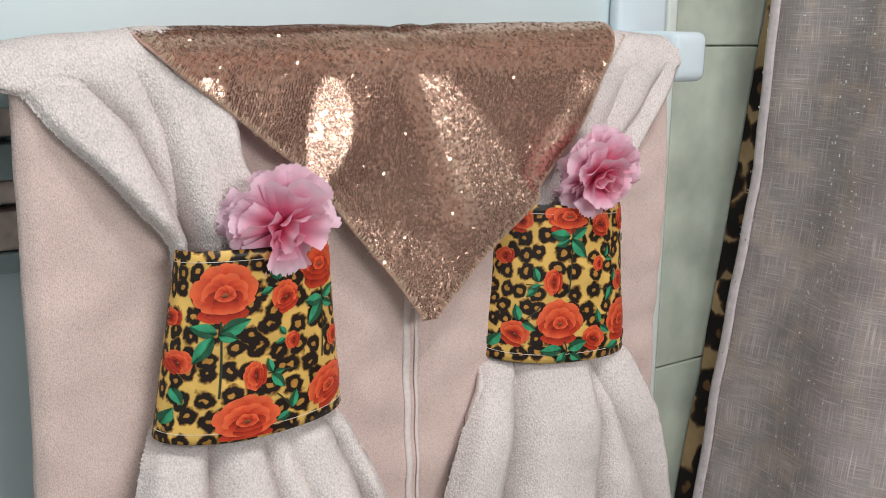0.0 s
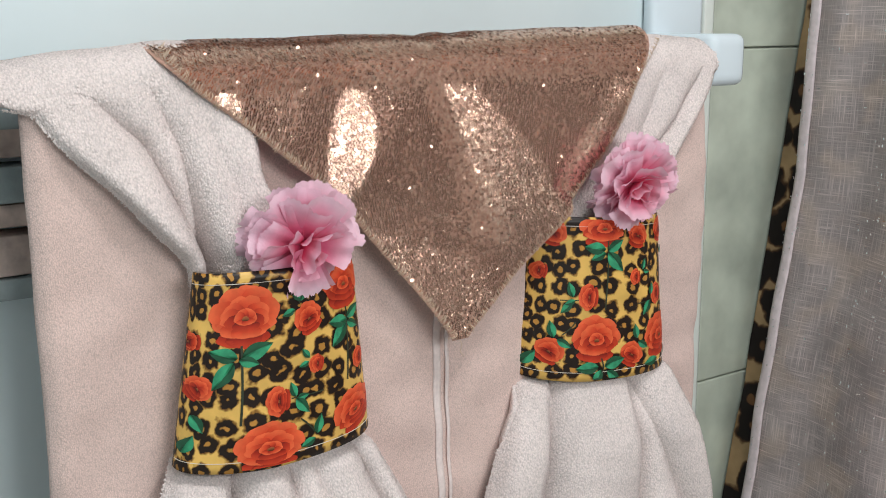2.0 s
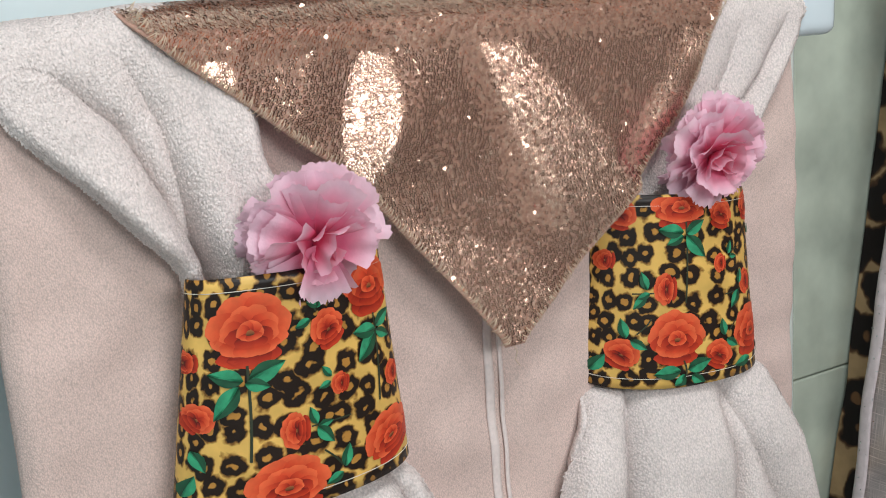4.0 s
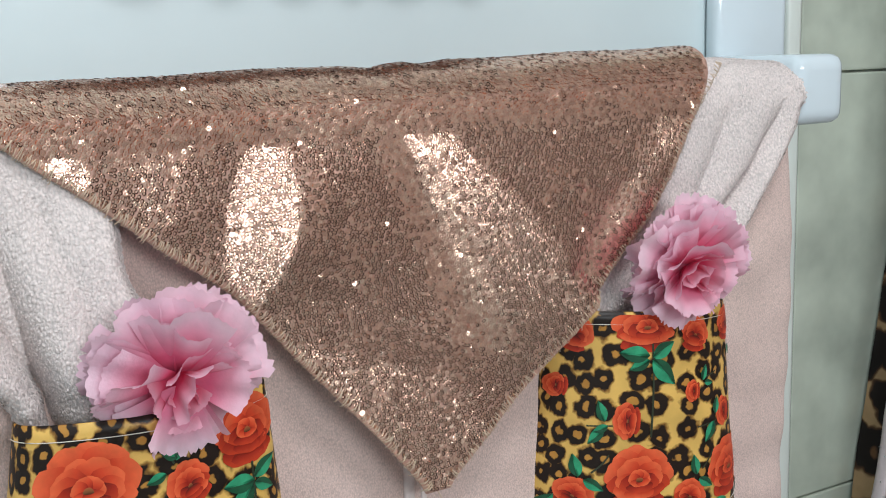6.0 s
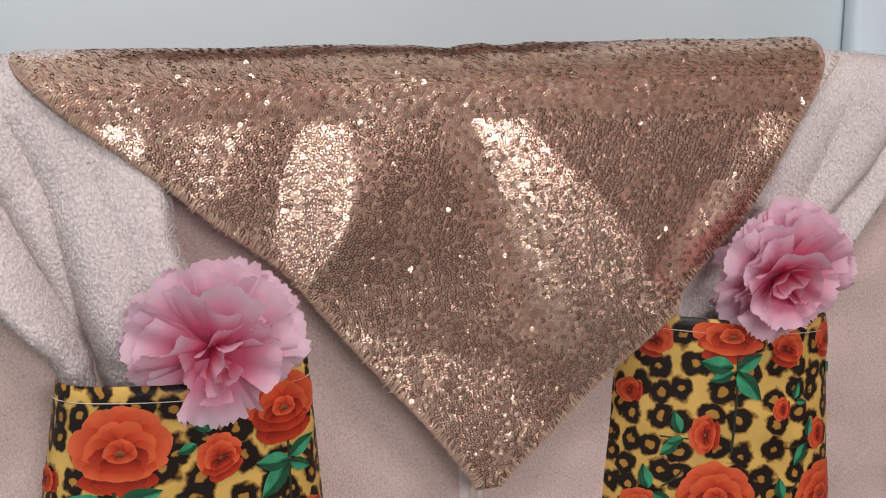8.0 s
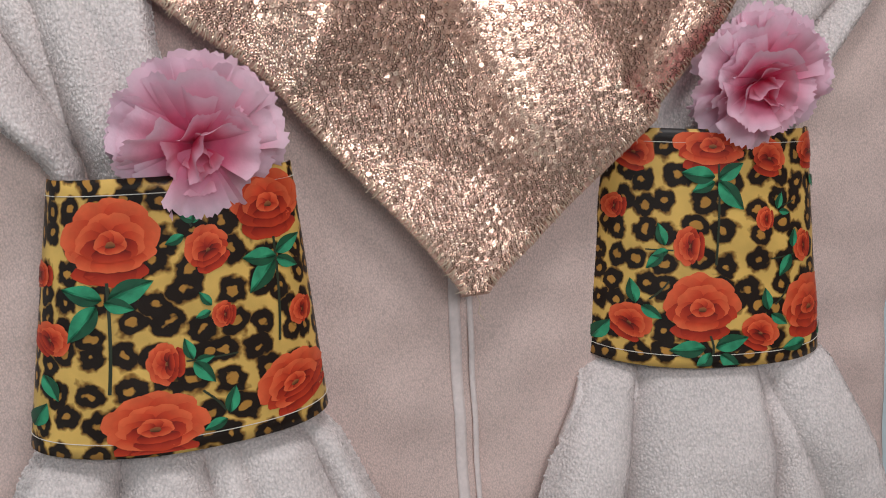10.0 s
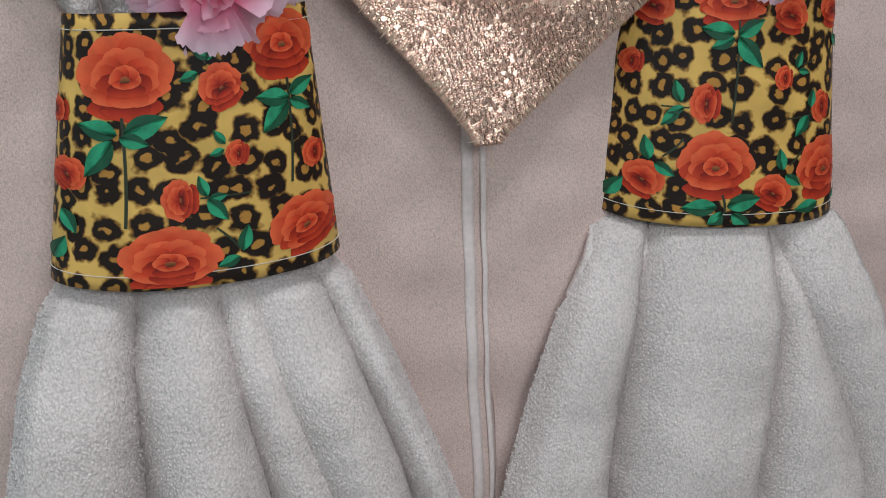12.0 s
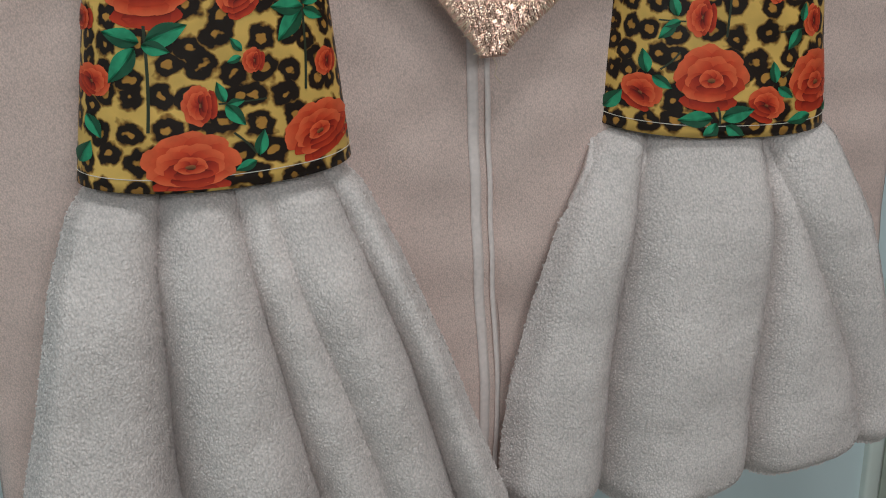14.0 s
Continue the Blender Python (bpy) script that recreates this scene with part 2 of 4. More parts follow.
def rose_ink(name, root, middle, rim):
    """Printed petal: deep red at the root, brighter towards the rim."""
    m = material(name, (1.0, 1.0, 1.0), 0.42, vary=0.14, scale=160, bump=0.1, bump_scale=1400, dist=0.0003, spec=0.3)
    nt = m.node_tree
    b = nt.nodes["Principled BSDF"]
    old = b.inputs["Base Color"].links[0].from_socket
    tc = nt.nodes.new("ShaderNodeTexCoord")
    sep = nt.nodes.new("ShaderNodeSeparateXYZ")
    ramp = nt.nodes.new("ShaderNodeValToRGB")
    e = ramp.color_ramp.elements
    e[0].position, e[0].color = 0.12, (*root, 1)
    e[1].position, e[1].color = 0.95, (*rim, 1)
    e.new(0.52).color = (*middle, 1)
    mul = nt.nodes.new("ShaderNodeVectorMath")
    mul.operation = "MULTIPLY"
    nt.links.new(tc.outputs["UV"], sep.inputs[0])
    nt.links.new(sep.outputs["Y"], ramp.inputs["Fac"])
    nt.links.new(old, mul.inputs[0])
    nt.links.new(ramp.outputs["Color"], mul.inputs[1])
    nt.links.new(mul.outputs["Vector"], b.inputs["Base Color"])
    return m


ROSE_INKS = [rose_ink("rose_heart", (0.10, 0.03, 0.01), (0.22, 0.08, 0.03), (0.40, 0.12, 0.04)), rose_ink("rose_dark_petal", (0.10, 0.008, 0.006), (0.38, 0.024, 0.010), (0.60, 0.055, 0.018)),
             rose_ink("rose_petal", (0.33, 0.016, 0.008), (0.66, 0.062, 0.020), (0.82, 0.145, 0.052))]
LEAF = material("leaf_print", (0.05, 0.34, 0.17), 0.42, vary=0.4, scale=140, bump=0.1, bump_scale=1400, dist=0.0003, spec=0.3)
LEAF_DARK = material("dark_leaf_print", (0.012, 0.09, 0.04), 0.42, vary=0.3, scale=140, bump=0)
STEM_INK = material("stem_print", (0.03, 0.04, 0.02), 0.45, bump=0)


def petal_cloth(name, heart, tip):
    """Dyed petal fabric, deep at the root and pale at the rim."""
    m = material(name, tip, 0.6, vary=0.12, scale=90, bump=0.35, bump_scale=500, dist=0.0006, spec=0.25)
    nt = m.node_tree
    b = nt.nodes["Principled BSDF"]
    old = b.inputs["Base Color"].links[0].from_socket
    tc = nt.nodes.new("ShaderNodeTexCoord")
    sep = nt.nodes.new("ShaderNodeSeparateXYZ")
    ramp = nt.nodes.new("ShaderNodeValToRGB")
    e = ramp.color_ramp.elements
    e[0].position, e[0].color = 0.42, (heart[0] / tip[0], heart[1] / tip[1], heart[2] / tip[2], 1)
    e[1].position, e[1].color = 0.92, (1, 1, 1, 1)
    mul = nt.nodes.new("ShaderNodeVectorMath")
    mul.operation = "MULTIPLY"
    nt.links.new(tc.outputs["UV"], sep.inputs[0])
    nt.links.new(sep.outputs["Y"], ramp.inputs["Fac"])
    nt.links.new(old, mul.inputs[0])
    nt.links.new(ramp.outputs["Color"], mul.inputs[1])
    nt.links.new(mul.outputs["Vector"], b.inputs["Base Color"])
    thin = nt.nodes.new("ShaderNodeBsdfTranslucent")
    nt.links.new(mul.outputs["Vector"], thin.inputs["Color"])
    mix = nt.nodes.new("ShaderNodeMixShader")
    mix.inputs[0].default_value = 0.3
    nt.links.new(b.outputs[0], mix.inputs[1])
    nt.links.new(thin.outputs[0], mix.inputs[2])
    nt.links.new(mix.outputs[0], nt.nodes["Material Output"].inputs["Surface"])
    return m


PETALS = [petal_cloth("petal_pale", (0.92, 0.30, 0.46), (0.97, 0.69, 0.80)), petal_cloth("petal_mid", (0.92, 0.20, 0.36), (0.97, 0.62, 0.74)),
          petal_cloth("petal_deep", (0.88, 0.11, 0.24), (0.95, 0.52, 0.64))]
STEM = material("dark_green_stem", (0.03, 0.04, 0.025), 0.5, bump=0.2)
DARKWOOD = material("dark_carved_wood", (0.09, 0.045, 0.03), 0.5, vary=0.5, scale=50, bump=0.4, bump_scale=120)
BOARD = material("weathered_beige_board", (0.64, 0.50, 0.44), 0.8, vary=0.45, scale=55, bump=0.5, bump_scale=180)
BOARD_EDGE = material("grey_board_edge", (0.30, 0.35, 0.355), 0.7, vary=0.2, scale=50, bump=0.2)


# ---- helpers of this scene ----
def part(name, data, mat, parent=None, label=""):
    """One mesh object, from a mesh or a bmesh, under a thing or a part."""
    if isinstance(data, bmesh.types.BMesh):
        me = bpy.data.meshes.new(name)
        data.to_mesh(me)
        data.free()
        data = me
    if mat is not None and not data.materials:
        data.materials.append(mat)
    ob = new(name, data)
    ob.parent = parent
    if label:
        tagged(ob, label)
    return ob


def thing(name, label, category, group="", kind=""):
    return tagged(new(name), label, category, group, kind)


def shell(name, pts, uv=None):
    """A smooth mesh over a grid of points, rows by columns."""
    nr, nc = pts.shape[:2]
    verts = [tuple(p) for p in pts.reshape(-1, 3).tolist()]
    faces = [(r * nc + c, r * nc + c + 1, (r + 1) * nc + c + 1, (r + 1) * nc + c) for r in range(nr - 1) for c in range(nc - 1)]
    me = bpy.data.meshes.new(name)
    me.from_pydata(verts, [], faces)
    me.polygons.foreach_set("use_smooth", [True] * len(faces))
    if uv is not None:
        lay = me.uv_layers.new(name="UVMap")
        idx = np.array([i for f in faces for i in f])
        lay.data.foreach_set("uv", uv.reshape(-1, 2)[idx].astype(np.float32).ravel())
    return me


def thick(ob, t):
    mod = ob.modifiers.new("thickness", "SOLIDIFY")
    mod.thickness, mod.offset = t, 0.0
    return ob


def box(bm, x0, x1, y0, y1, z0, z1, bevel=0.0, seg=2):
    made = bmesh.ops.create_cube(bm, size=1.0)["verts"]
    bmesh.ops.transform(bm, matrix=Matrix.Translation(((x0 + x1) / 2, (y0 + y1) / 2, (z0 + z1) / 2)) @ Matrix.Diagonal((x1 - x0, y1 - y0, z1 - z0, 1)), verts=made)
    if bevel:
        edges = list({e for v in made for e in v.link_edges})
        bmesh.ops.bevel(bm, geom=edges, offset=bevel, segments=seg, affect="EDGES", profile=0.6)
    return bm


def smooth(ob):
    ob.data.polygons.foreach_set("use_smooth", [True] * len(ob.data.polygons))
    return ob


def boxed(name, mat, parent, *b, bevel=0.0, seg=2, label=""):
    return part(name, box(bmesh.new(), *b, bevel=bevel, seg=seg), mat, parent, label)


def tube(name, pts, r, mat, parent, label="", sides=6):
    """A round cord along points."""
    pts = [Vector(p) for p in pts]
    verts, faces = [], []
    for i, p in enumerate(pts):
        d = (pts[min(i + 1, len(pts) - 1)] - pts[max(i - 1, 0)]).normalized()
        a = d.orthogonal().normalized()
        b = d.cross(a)
        for k in range(sides):
            w = 2 * math.pi * k / sides
            verts.append(p + (a * math.cos(w) + b * math.sin(w)) * r)
    for i in range(len(pts) - 1):
        for k in range(sides):
            faces.append((i * sides + k, i * sides + (k + 1) % sides, (i + 1) * sides + (k + 1) % sides, (i + 1) * sides + k))
    me = bpy.data.meshes.new(name)
    me.from_pydata([tuple(v) for v in verts], [], faces)
    me.polygons.foreach_set("use_smooth", [True] * len(faces))
    return part(name, me, mat, parent, label)


def ease(z, knots):
    """A smooth line through (z, value) knots in rising z."""
    zs, vs = [k[0] for k in knots], [k[1] for k in knots]
    return sum(np.interp(np.asarray(z) + d, zs, vs) for d in (-0.008, -0.004, 0, 0.004, 0.008)) / 5


def step(a, b, v):
    t = np.clip((np.asarray(v) - a) / (b - a), 0, 1)
    return t * t * (3 - 2 * t)


def rumple(x, z, scale, seed):
    return np.array([noise.noise(Vector((a * scale, b * scale, seed))) for a, b in zip(np.ravel(x), np.ravel(z))]).reshape(np.shape(x))


def pile(ob, pts, count, seed, size=1.05):
    """Cotton loops standing on a towel's face, as one mesh."""
    rng = np.random.default_rng(seed)
    nr, nc = pts.shape[:2]
    du = pts[:-1, 1:] - pts[:-1, :-1]
    dv = pts[1:, :-1] - pts[:-1, :-1]
    nor = np.cross(du, dv)
    area = np.linalg.norm(nor, axis=2)
    nor = nor / np.maximum(area[..., None], 1e-12)
    flip = np.sign(-nor[..., 1].mean())
    nor = nor * flip
    cell = rng.choice(area.size, size=count, p=(area / area.sum()).ravel())
    r, c = np.unravel_index(cell, area.shape)
    a, b = rng.random((count, 1)), rng.random((count, 1))
    p = pts[r, c] + du[r, c] * a + dv[r, c] * b
    n = nor[r, c]
    d = rng.normal(0, 0.7, (count, 3)) + np.array((0, 0, -0.8))
    d = d - n * (d * n).sum(1, keepdims=True)
    d = d / np.linalg.norm(d, axis=1, keepdims=True)
    side = np.cross(n, d)
    ln = size * rng.uniform(0.0011, 0.0019, (count, 1))
    hi = size * rng.uniform(0.0002, 0.0006, (count, 1))
    w = size * 0.00042
    p = p + n * 0.0030
    rows = [p, p + d * ln * 0.5 + n * hi, p + d * ln + n * hi * 0.3]
    verts = np.stack([q + side * k * w for q in rows for k in (-1, 1)], 1).reshape(-1, 3)
    base_i = np.arange(count)[:, None] * 6
    faces = np.concatenate([base_i + np.array([[0, 1, 3, 2]]), base_i + np.array([[2, 3, 5, 4]])], 0)
    me = bpy.data.meshes.new("terry_pile")
    me.from_pydata(verts.tolist(), [], faces.tolist())
    me.polygons.foreach_set("use_smooth", [True] * len(faces))
    tagged(part("terry_pile", me, PALE, ob), "pale pink cotton loops of the towel", kind="stuff")


# ---- the room ----
BAR_Y, BAR_Z = -0.075, 1.178

wall = thing("wall_north", "smooth pale mint painted bathroom wall", "wall", kind="structure")
boxed("wall_face", PAINT, wall, ROOM_X0 - 0.1, 0.358, 0.0, 0.12, 0.0, ROOM_H)
boxed("tile_bed", GROUT, wall, 0.358, ROOM_X1 + 0.1, 0.004, 0.12, 0.0, ROOM_H)
for name, b in (("wall_west", (ROOM_X0 - 0.1, ROOM_X0, ROOM_Y0, 0.0, 0, ROOM_H)), ("wall_east", (ROOM_X1, ROOM_X1 + 0.1, ROOM_Y0, 0.0, 0, ROOM_H)),
                ("wall_south", (ROOM_X0 - 0.1, ROOM_X1 + 0.1, ROOM_Y0 - 0.1, ROOM_Y0, 0, ROOM_H))):
    tagged(boxed(name, PAINT, None, *b), "plain pale mint painted bathroom wall", "wall", kind="structure")
tagged(boxed("floor", FLOOR, None, ROOM_X0 - 0.1, ROOM_X1 + 0.1, ROOM_Y0 - 0.1, 0.12, -0.1, 0.0), "plain beige tiled bathroom floor", "floor", kind="structure")
tagged(boxed("ceiling", CEILING, None, ROOM_X0 - 0.1, ROOM_X1 + 0.1, ROOM_Y0 - 0.1, 0.12, ROOM_H, ROOM_H + 0.1), "plain white painted ceiling", "ceiling", kind="structure")
trim = thing("trim", "narrow cream tile edging beside green tiles", "trim", kind="structure")
smooth(boxed("edging", TRIM, trim, 0.358, 0.3725, -0.007, 0.02, 0.0, ROOM_H, bevel=0.003))


# ---- towel bar ----
bar = thing("towel_bar", "white glazed ceramic towel bar fixed to the wall", "towel bar")
smooth(boxed("wall_plate", CERAMIC, bar, 0.284, 0.350, -0.014, 0.0, 1.158, 1.251, bevel=0.006, seg=3))
smooth(boxed("end_post", CERAMIC, bar, 0.268, 0.311, -0.098, -0.010, 1.163, 1.206, bevel=0.010, seg=4))
smooth(boxed("wall_plate", CERAMIC, bar, -0.348, -0.281, -0.014, 0.0, 1.158, 1.251, bevel=0.006, seg=3))
smooth(boxed("end_post", CERAMIC, bar, -0.325, -0.283, -0.100, -0.010, 1.163, 1.206, bevel=0.010, seg=4))
tube("rod", [(-0.30, BAR_Y, BAR_Z), (0.0, BAR_Y, BAR_Z), (0.30, BAR_Y, BAR_Z)], 0.009, CERAMIC, bar, sides=16)


# ---- towels ----
def drape(z_front, z_back, radius, n_front, n_arc=14, n_back=20):
    """Heights and depths of cloth over the bar: from its front hem up, over and down behind."""
    zs = np.concatenate([np.linspace(z_front, BAR_Z, n_front), BAR_Z + radius * np.sin(np.linspace(0, math.pi, n_arc + 2)[1:-1]), np.linspace(BAR_Z, z_back, n_back)])
    ys = np.concatenate([np.full(n_front, -radius), -radius * np.cos(np.linspace(0, math.pi, n_arc + 2)[1:-1]), np.full(n_back, radius)])
    front = np.concatenate([np.ones(n_front), np.zeros(n_arc + n_back)])
    return zs, BAR_Y + ys, front


def droop(x):
    """How far the cloth sinks along the bar, towards its free ends."""
    return -0.0085 * step(-0.185, -0.287, x) - 0.004 * step(0.235, 0.287, x) + 0.0008 * np.sin(np.asarray(x) * 95)


def bath_towel(x0, x1, z0, radius, seed, hem_x, label):
    ob = thing("bath_towel", label, "towel", "bath towels on the bar")
    zs, ys, front = drape(z0, 0.80, radius, 150)
    u = np.linspace(0, 1, 120)
    U, Z = np.meshgrid(u, zs)
    X = x0 + (x1 - x0) * U
    behind = np.arange(len(zs))[:, None] > np.argmax(zs) + 6
    X = np.where(behind, x0 + 0.040 + (x1 - x0 - 0.040) * U, X)
    hang = step(BAR_Z + 0.01, BAR_Z - 0.10, Z) * front[:, None]
    Y = ys[:, None] + 0.0 * X
    Y = Y - hang * (0.007 * rumple(X, Z * 0.35, 14, seed) + 0.0035 * rumple(X, Z, 30, seed + 5) + 0.003)
    X = X + hang * 0.003 * rumple(X * 0.2, Z, 12, seed + 9)
    e = np.minimum(U, 1 - U) * abs(x1 - x0)
    Y = Y + front[:, None] * 0.006 * (1 - step(0.0, 0.008, e)) ** 2
    Z = Z + droop(X) * step(1.10, 1.17, Z)
    thick(part("cloth", shell("cloth", np.stack([X, Y, Z], -1)), PINK, ob), 0.006)
    # woven hem down the edge, and the plain border above the lower hem
    zz = np.linspace(z0 + 0.002, 1.16, 60)
    for k, (a, w) in enumerate(hem_x):
        off = np.linspace(0, w, 4)
        O, ZZ = np.meshgrid(off, zz)
        XX = a + O + 0.003 * rumple(np.full_like(ZZ, a * 0.2), ZZ, 12, seed + 9)
        YY = BAR_Y - radius - 0.0066 - 0.007 * rumple(XX, ZZ * 0.35, 14, seed) - 0.0035 * rumple(XX, ZZ, 30, seed + 5) - 0.0003 * np.sin(math.pi * O / w)
        thick(part("hem", shell("hem", np.stack([XX, YY, ZZ], -1)), HEM, ob, "pale woven hem strip"), 0.0008)
    return ob


bath_towel(-0.270, 0.0095, 0.70, 0.0165, 1.3, [(-0.0055, 0.0062), (0.0045, 0.0030)], "pink velour bath towel folded over a ceramic bar")
bath_towel(-0.030, 0.274, 0.742, 0.011, 4.1, [], "pink velour bath towel with its edge tucked behind another")


def hand_towel(name_label, left, right, top_x, gather_y, valleys, fan_l, fan_r, hem, fan_valleys, band_y, seed, slew=0.0):
    ob = thing("hand_towel", name_label, "towel", "hand towels gathered in printed cuffs")
    # from behind the bar, over it and down into the cuff
    zs, ys, front = drape(1.03, 1.02, 0.0240, 110)
    u = np.linspace(0, 1, 130)
    U, Z = np.meshgrid(u, zs)
    behind = np.arange(len(zs)) > np.argmax(zs) + 5
    lo = np.where(front > 0, ease(zs, left), np.where(behind, top_x[0] + 0.06, top_x[0]))
    hi = np.where(front > 0, ease(zs, right), np.where(behind, top_x[1] - 0.03, top_x[1]))
    X = lo[:, None] + (hi - lo)[:, None] * U
    w = step(BAR_Z + 0.005, 1.085, Z) * front[:, None]
    F = np.ones_like(X)
    for line, wide, deep in valleys:
        xv = np.interp(zs, [k[0] for k in line], [k[1] for k in line])[:, None]
        F = F - deep * np.exp(-np.abs((X - xv) / wide) ** 1.3)
    amp = 0.006 + 0.008 * w
    Y = ys[:, None] - w * (gather_y + slew * (U - 0.5)) - (front[:, None] * step(BAR_Z + 0.02, BAR_Z - 0.03, Z) * amp) * (F - 0.5)
    edge = np.minimum(U, 1 - U)
    Y = Y + front[:, None] * (0.010 * (1 - step(0, 0.07, edge)) ** 2) * (0.4 + w)
    Y = Y - front[:, None] * 0.0016 * rumple(X, Z, 40, seed)
    inside = step(1.074, 1.058, Z) * front[:, None]
    Y = Y + 0.008 * inside
    X = X + (0.5 * (lo + hi)[:, None] - X) * 0.08 * inside
    Z = Z + droop(X) * step(1.10, 1.17, Z)
    P = np.stack([X, Y, Z], -1)
    thick(part("upper_cloth", shell("upper_cloth", P), PALE, ob), 0.006)
    pile(ob, P[:122], 32000, int(seed * 10))
    # below the cuff, fanning out to the hem
    v = np.linspace(0, 1, 150)
    u = np.linspace(0, 1, 170)
    U, V = np.meshgrid(u, v)
    ztop = 1.0
    zbot = ease(u, hem)
    Z = ztop + (zbot[None, :] - ztop) * V
    L = np.interp(Z, [k[0] for k in fan_l], [k[1] for k in fan_l])
    R = np.interp(Z, [k[0] for k in fan_r], [k[1] for k in fan_r])
    X = L + (R - L) * U
    grow = step(0.97, 0.78, Z)
    F = np.ones_like(U)
    for p0, p1, wide, deep in fan_valleys:
        at = p0 + (p1 - p0) * step(0.96, 0.74, Z) + 0.012 * rumple(U * 0.2, Z, 10, seed)
        F = F - deep * np.exp(-np.abs((U - at) / (1.15 * wide)) ** 1.1)
    edge = np.minimum(U, 1 - U)
    Y = band_y(U) - (0.016 + 0.021 * grow) * (F - 0.55) - 0.016 * step(0.95, 0.89, Z) + 0.010 * (1 - step(0, 0.06, edge)) ** 2
    Y = Y - 0.0035 * grow * rumple(X, Z, 22, seed + 3) - 0.001 * rumple(X, Z, 70, seed)
    Y = np.minimum(Y, -0.084 - 0.0175 * step(0.965, 0.925, Z))
    inside = step(0.938, 0.957, Z)
    Y = Y + 0.018 * inside
    X = X + (0.5 * (L + R) - X) * 0.12 * inside
    roll = step(0.93, 1.0, V)
    Y = Y + 0.012 * roll ** 2
    P = np.stack([X, Y, Z], -1)
    thick(part("lower_cloth", shell("lower_cloth", P), PALE, ob), 0.006)
    pile(ob, P[18:], 76000, int(seed * 10) + 1)
    return ob


hand_towel("pale pink terry hand towel gathered in a printed cuff",
           [(1.02, -0.185), (1.078, -0.186), (1.096, -0.203), (1.122, -0.224), (1.150, -0.250), (1.178, -0.268), (1.193, -0.281)],
           [(1.02, -0.086), (1.075, -0.087), (1.10, -0.126), (1.12, -0.140), (1.14, -0.141), (1.16, -0.140), (1.19, -0.130)],
           (-0.284, -0.128), 0.015, [([(1.076, -0.175), (1.110, -0.190), (1.150, -0.208), (1.187, -0.242)], 0.007, 1.7), ([(1.076, -0.172), (1.110, -0.180), (1.146, -0.188), (1.19, -0.206)], 0.006, 1.2),
            ([(1.076, -0.148), (1.12, -0.158), (1.16, -0.172), (1.19, -0.184)], 0.008, 0.35)],
           [(0.69, -0.279), (0.793, -0.256), (0.848, -0.240), (0.908, -0.226), (0.955, -0.208), (1.0, -0.195)],
           [(0.69, 0.018), (0.737, 0.003), (0.774, -0.010), (0.846, -0.034), (0.906, -0.057), (0.954, -0.077), (1.0, -0.088)],
           [(0, 0.705), (1, 0.700)],
           [(0.285, 0.325, 0.038, 1.35), (0.54, 0.61, 0.032, 0.95), (0.66, 0.75, 0.045, 0.5), (0.90, 0.90, 0.030, 0.95)],
           lambda U: -0.116 - 0.010 * np.sqrt(np.clip(1 - (2 * U - 1) ** 2, 0, 1)), 2.2)
hand_towel("pale pink terry hand towel beside the end post",
           [(1.02, 0.088), (1.08, 0.085), (1.11, 0.098), (1.15, 0.13), (1.19, 0.15)],
           [(1.02, 0.188), (1.07, 0.191), (1.10, 0.209), (1.125, 0.232), (1.15, 0.254), (1.172, 0.268), (1.19, 0.271)],
           (0.15, 0.272), -0.003, [([(1.08, 0.172), (1.11, 0.194), (1.145, 0.230), (1.175, 0.250), (1.19, 0.258)], 0.007, 1.3), ([(1.08, 0.160), (1.13, 0.185), (1.19, 0.215)], 0.010, 0.5),
            ([(1.08, 0.12), (1.13, 0.15), (1.19, 0.18)], 0.010, 0.3)],
           [(0.69, 0.002), (0.76, 0.008), (0.80, 0.013), (0.855, 0.030), (0.91, 0.051), (0.957, 0.073), (1.0, 0.088)],
           [(0.69, 0.270), (0.739, 0.267), (0.782, 0.260), (0.816, 0.252), (0.886, 0.233), (0.946, 0.209), (1.0, 0.195)],
           [(0, 0.733), (0.15, 0.722), (0.37, 0.714), (0.60, 0.722), (0.85, 0.731), (1, 0.736)],
           [(0.23, 0.26, 0.034, 1.15), (0.70, 0.60, 0.030, 0.95), (0.73, 0.90, 0.045, 0.5)],
           lambda U: -0.086 - 0.022 * U - 0.013 * np.sqrt(np.clip(1 - (2 * U - 1) ** 2, 0, 1)), 6.4, 0.018)


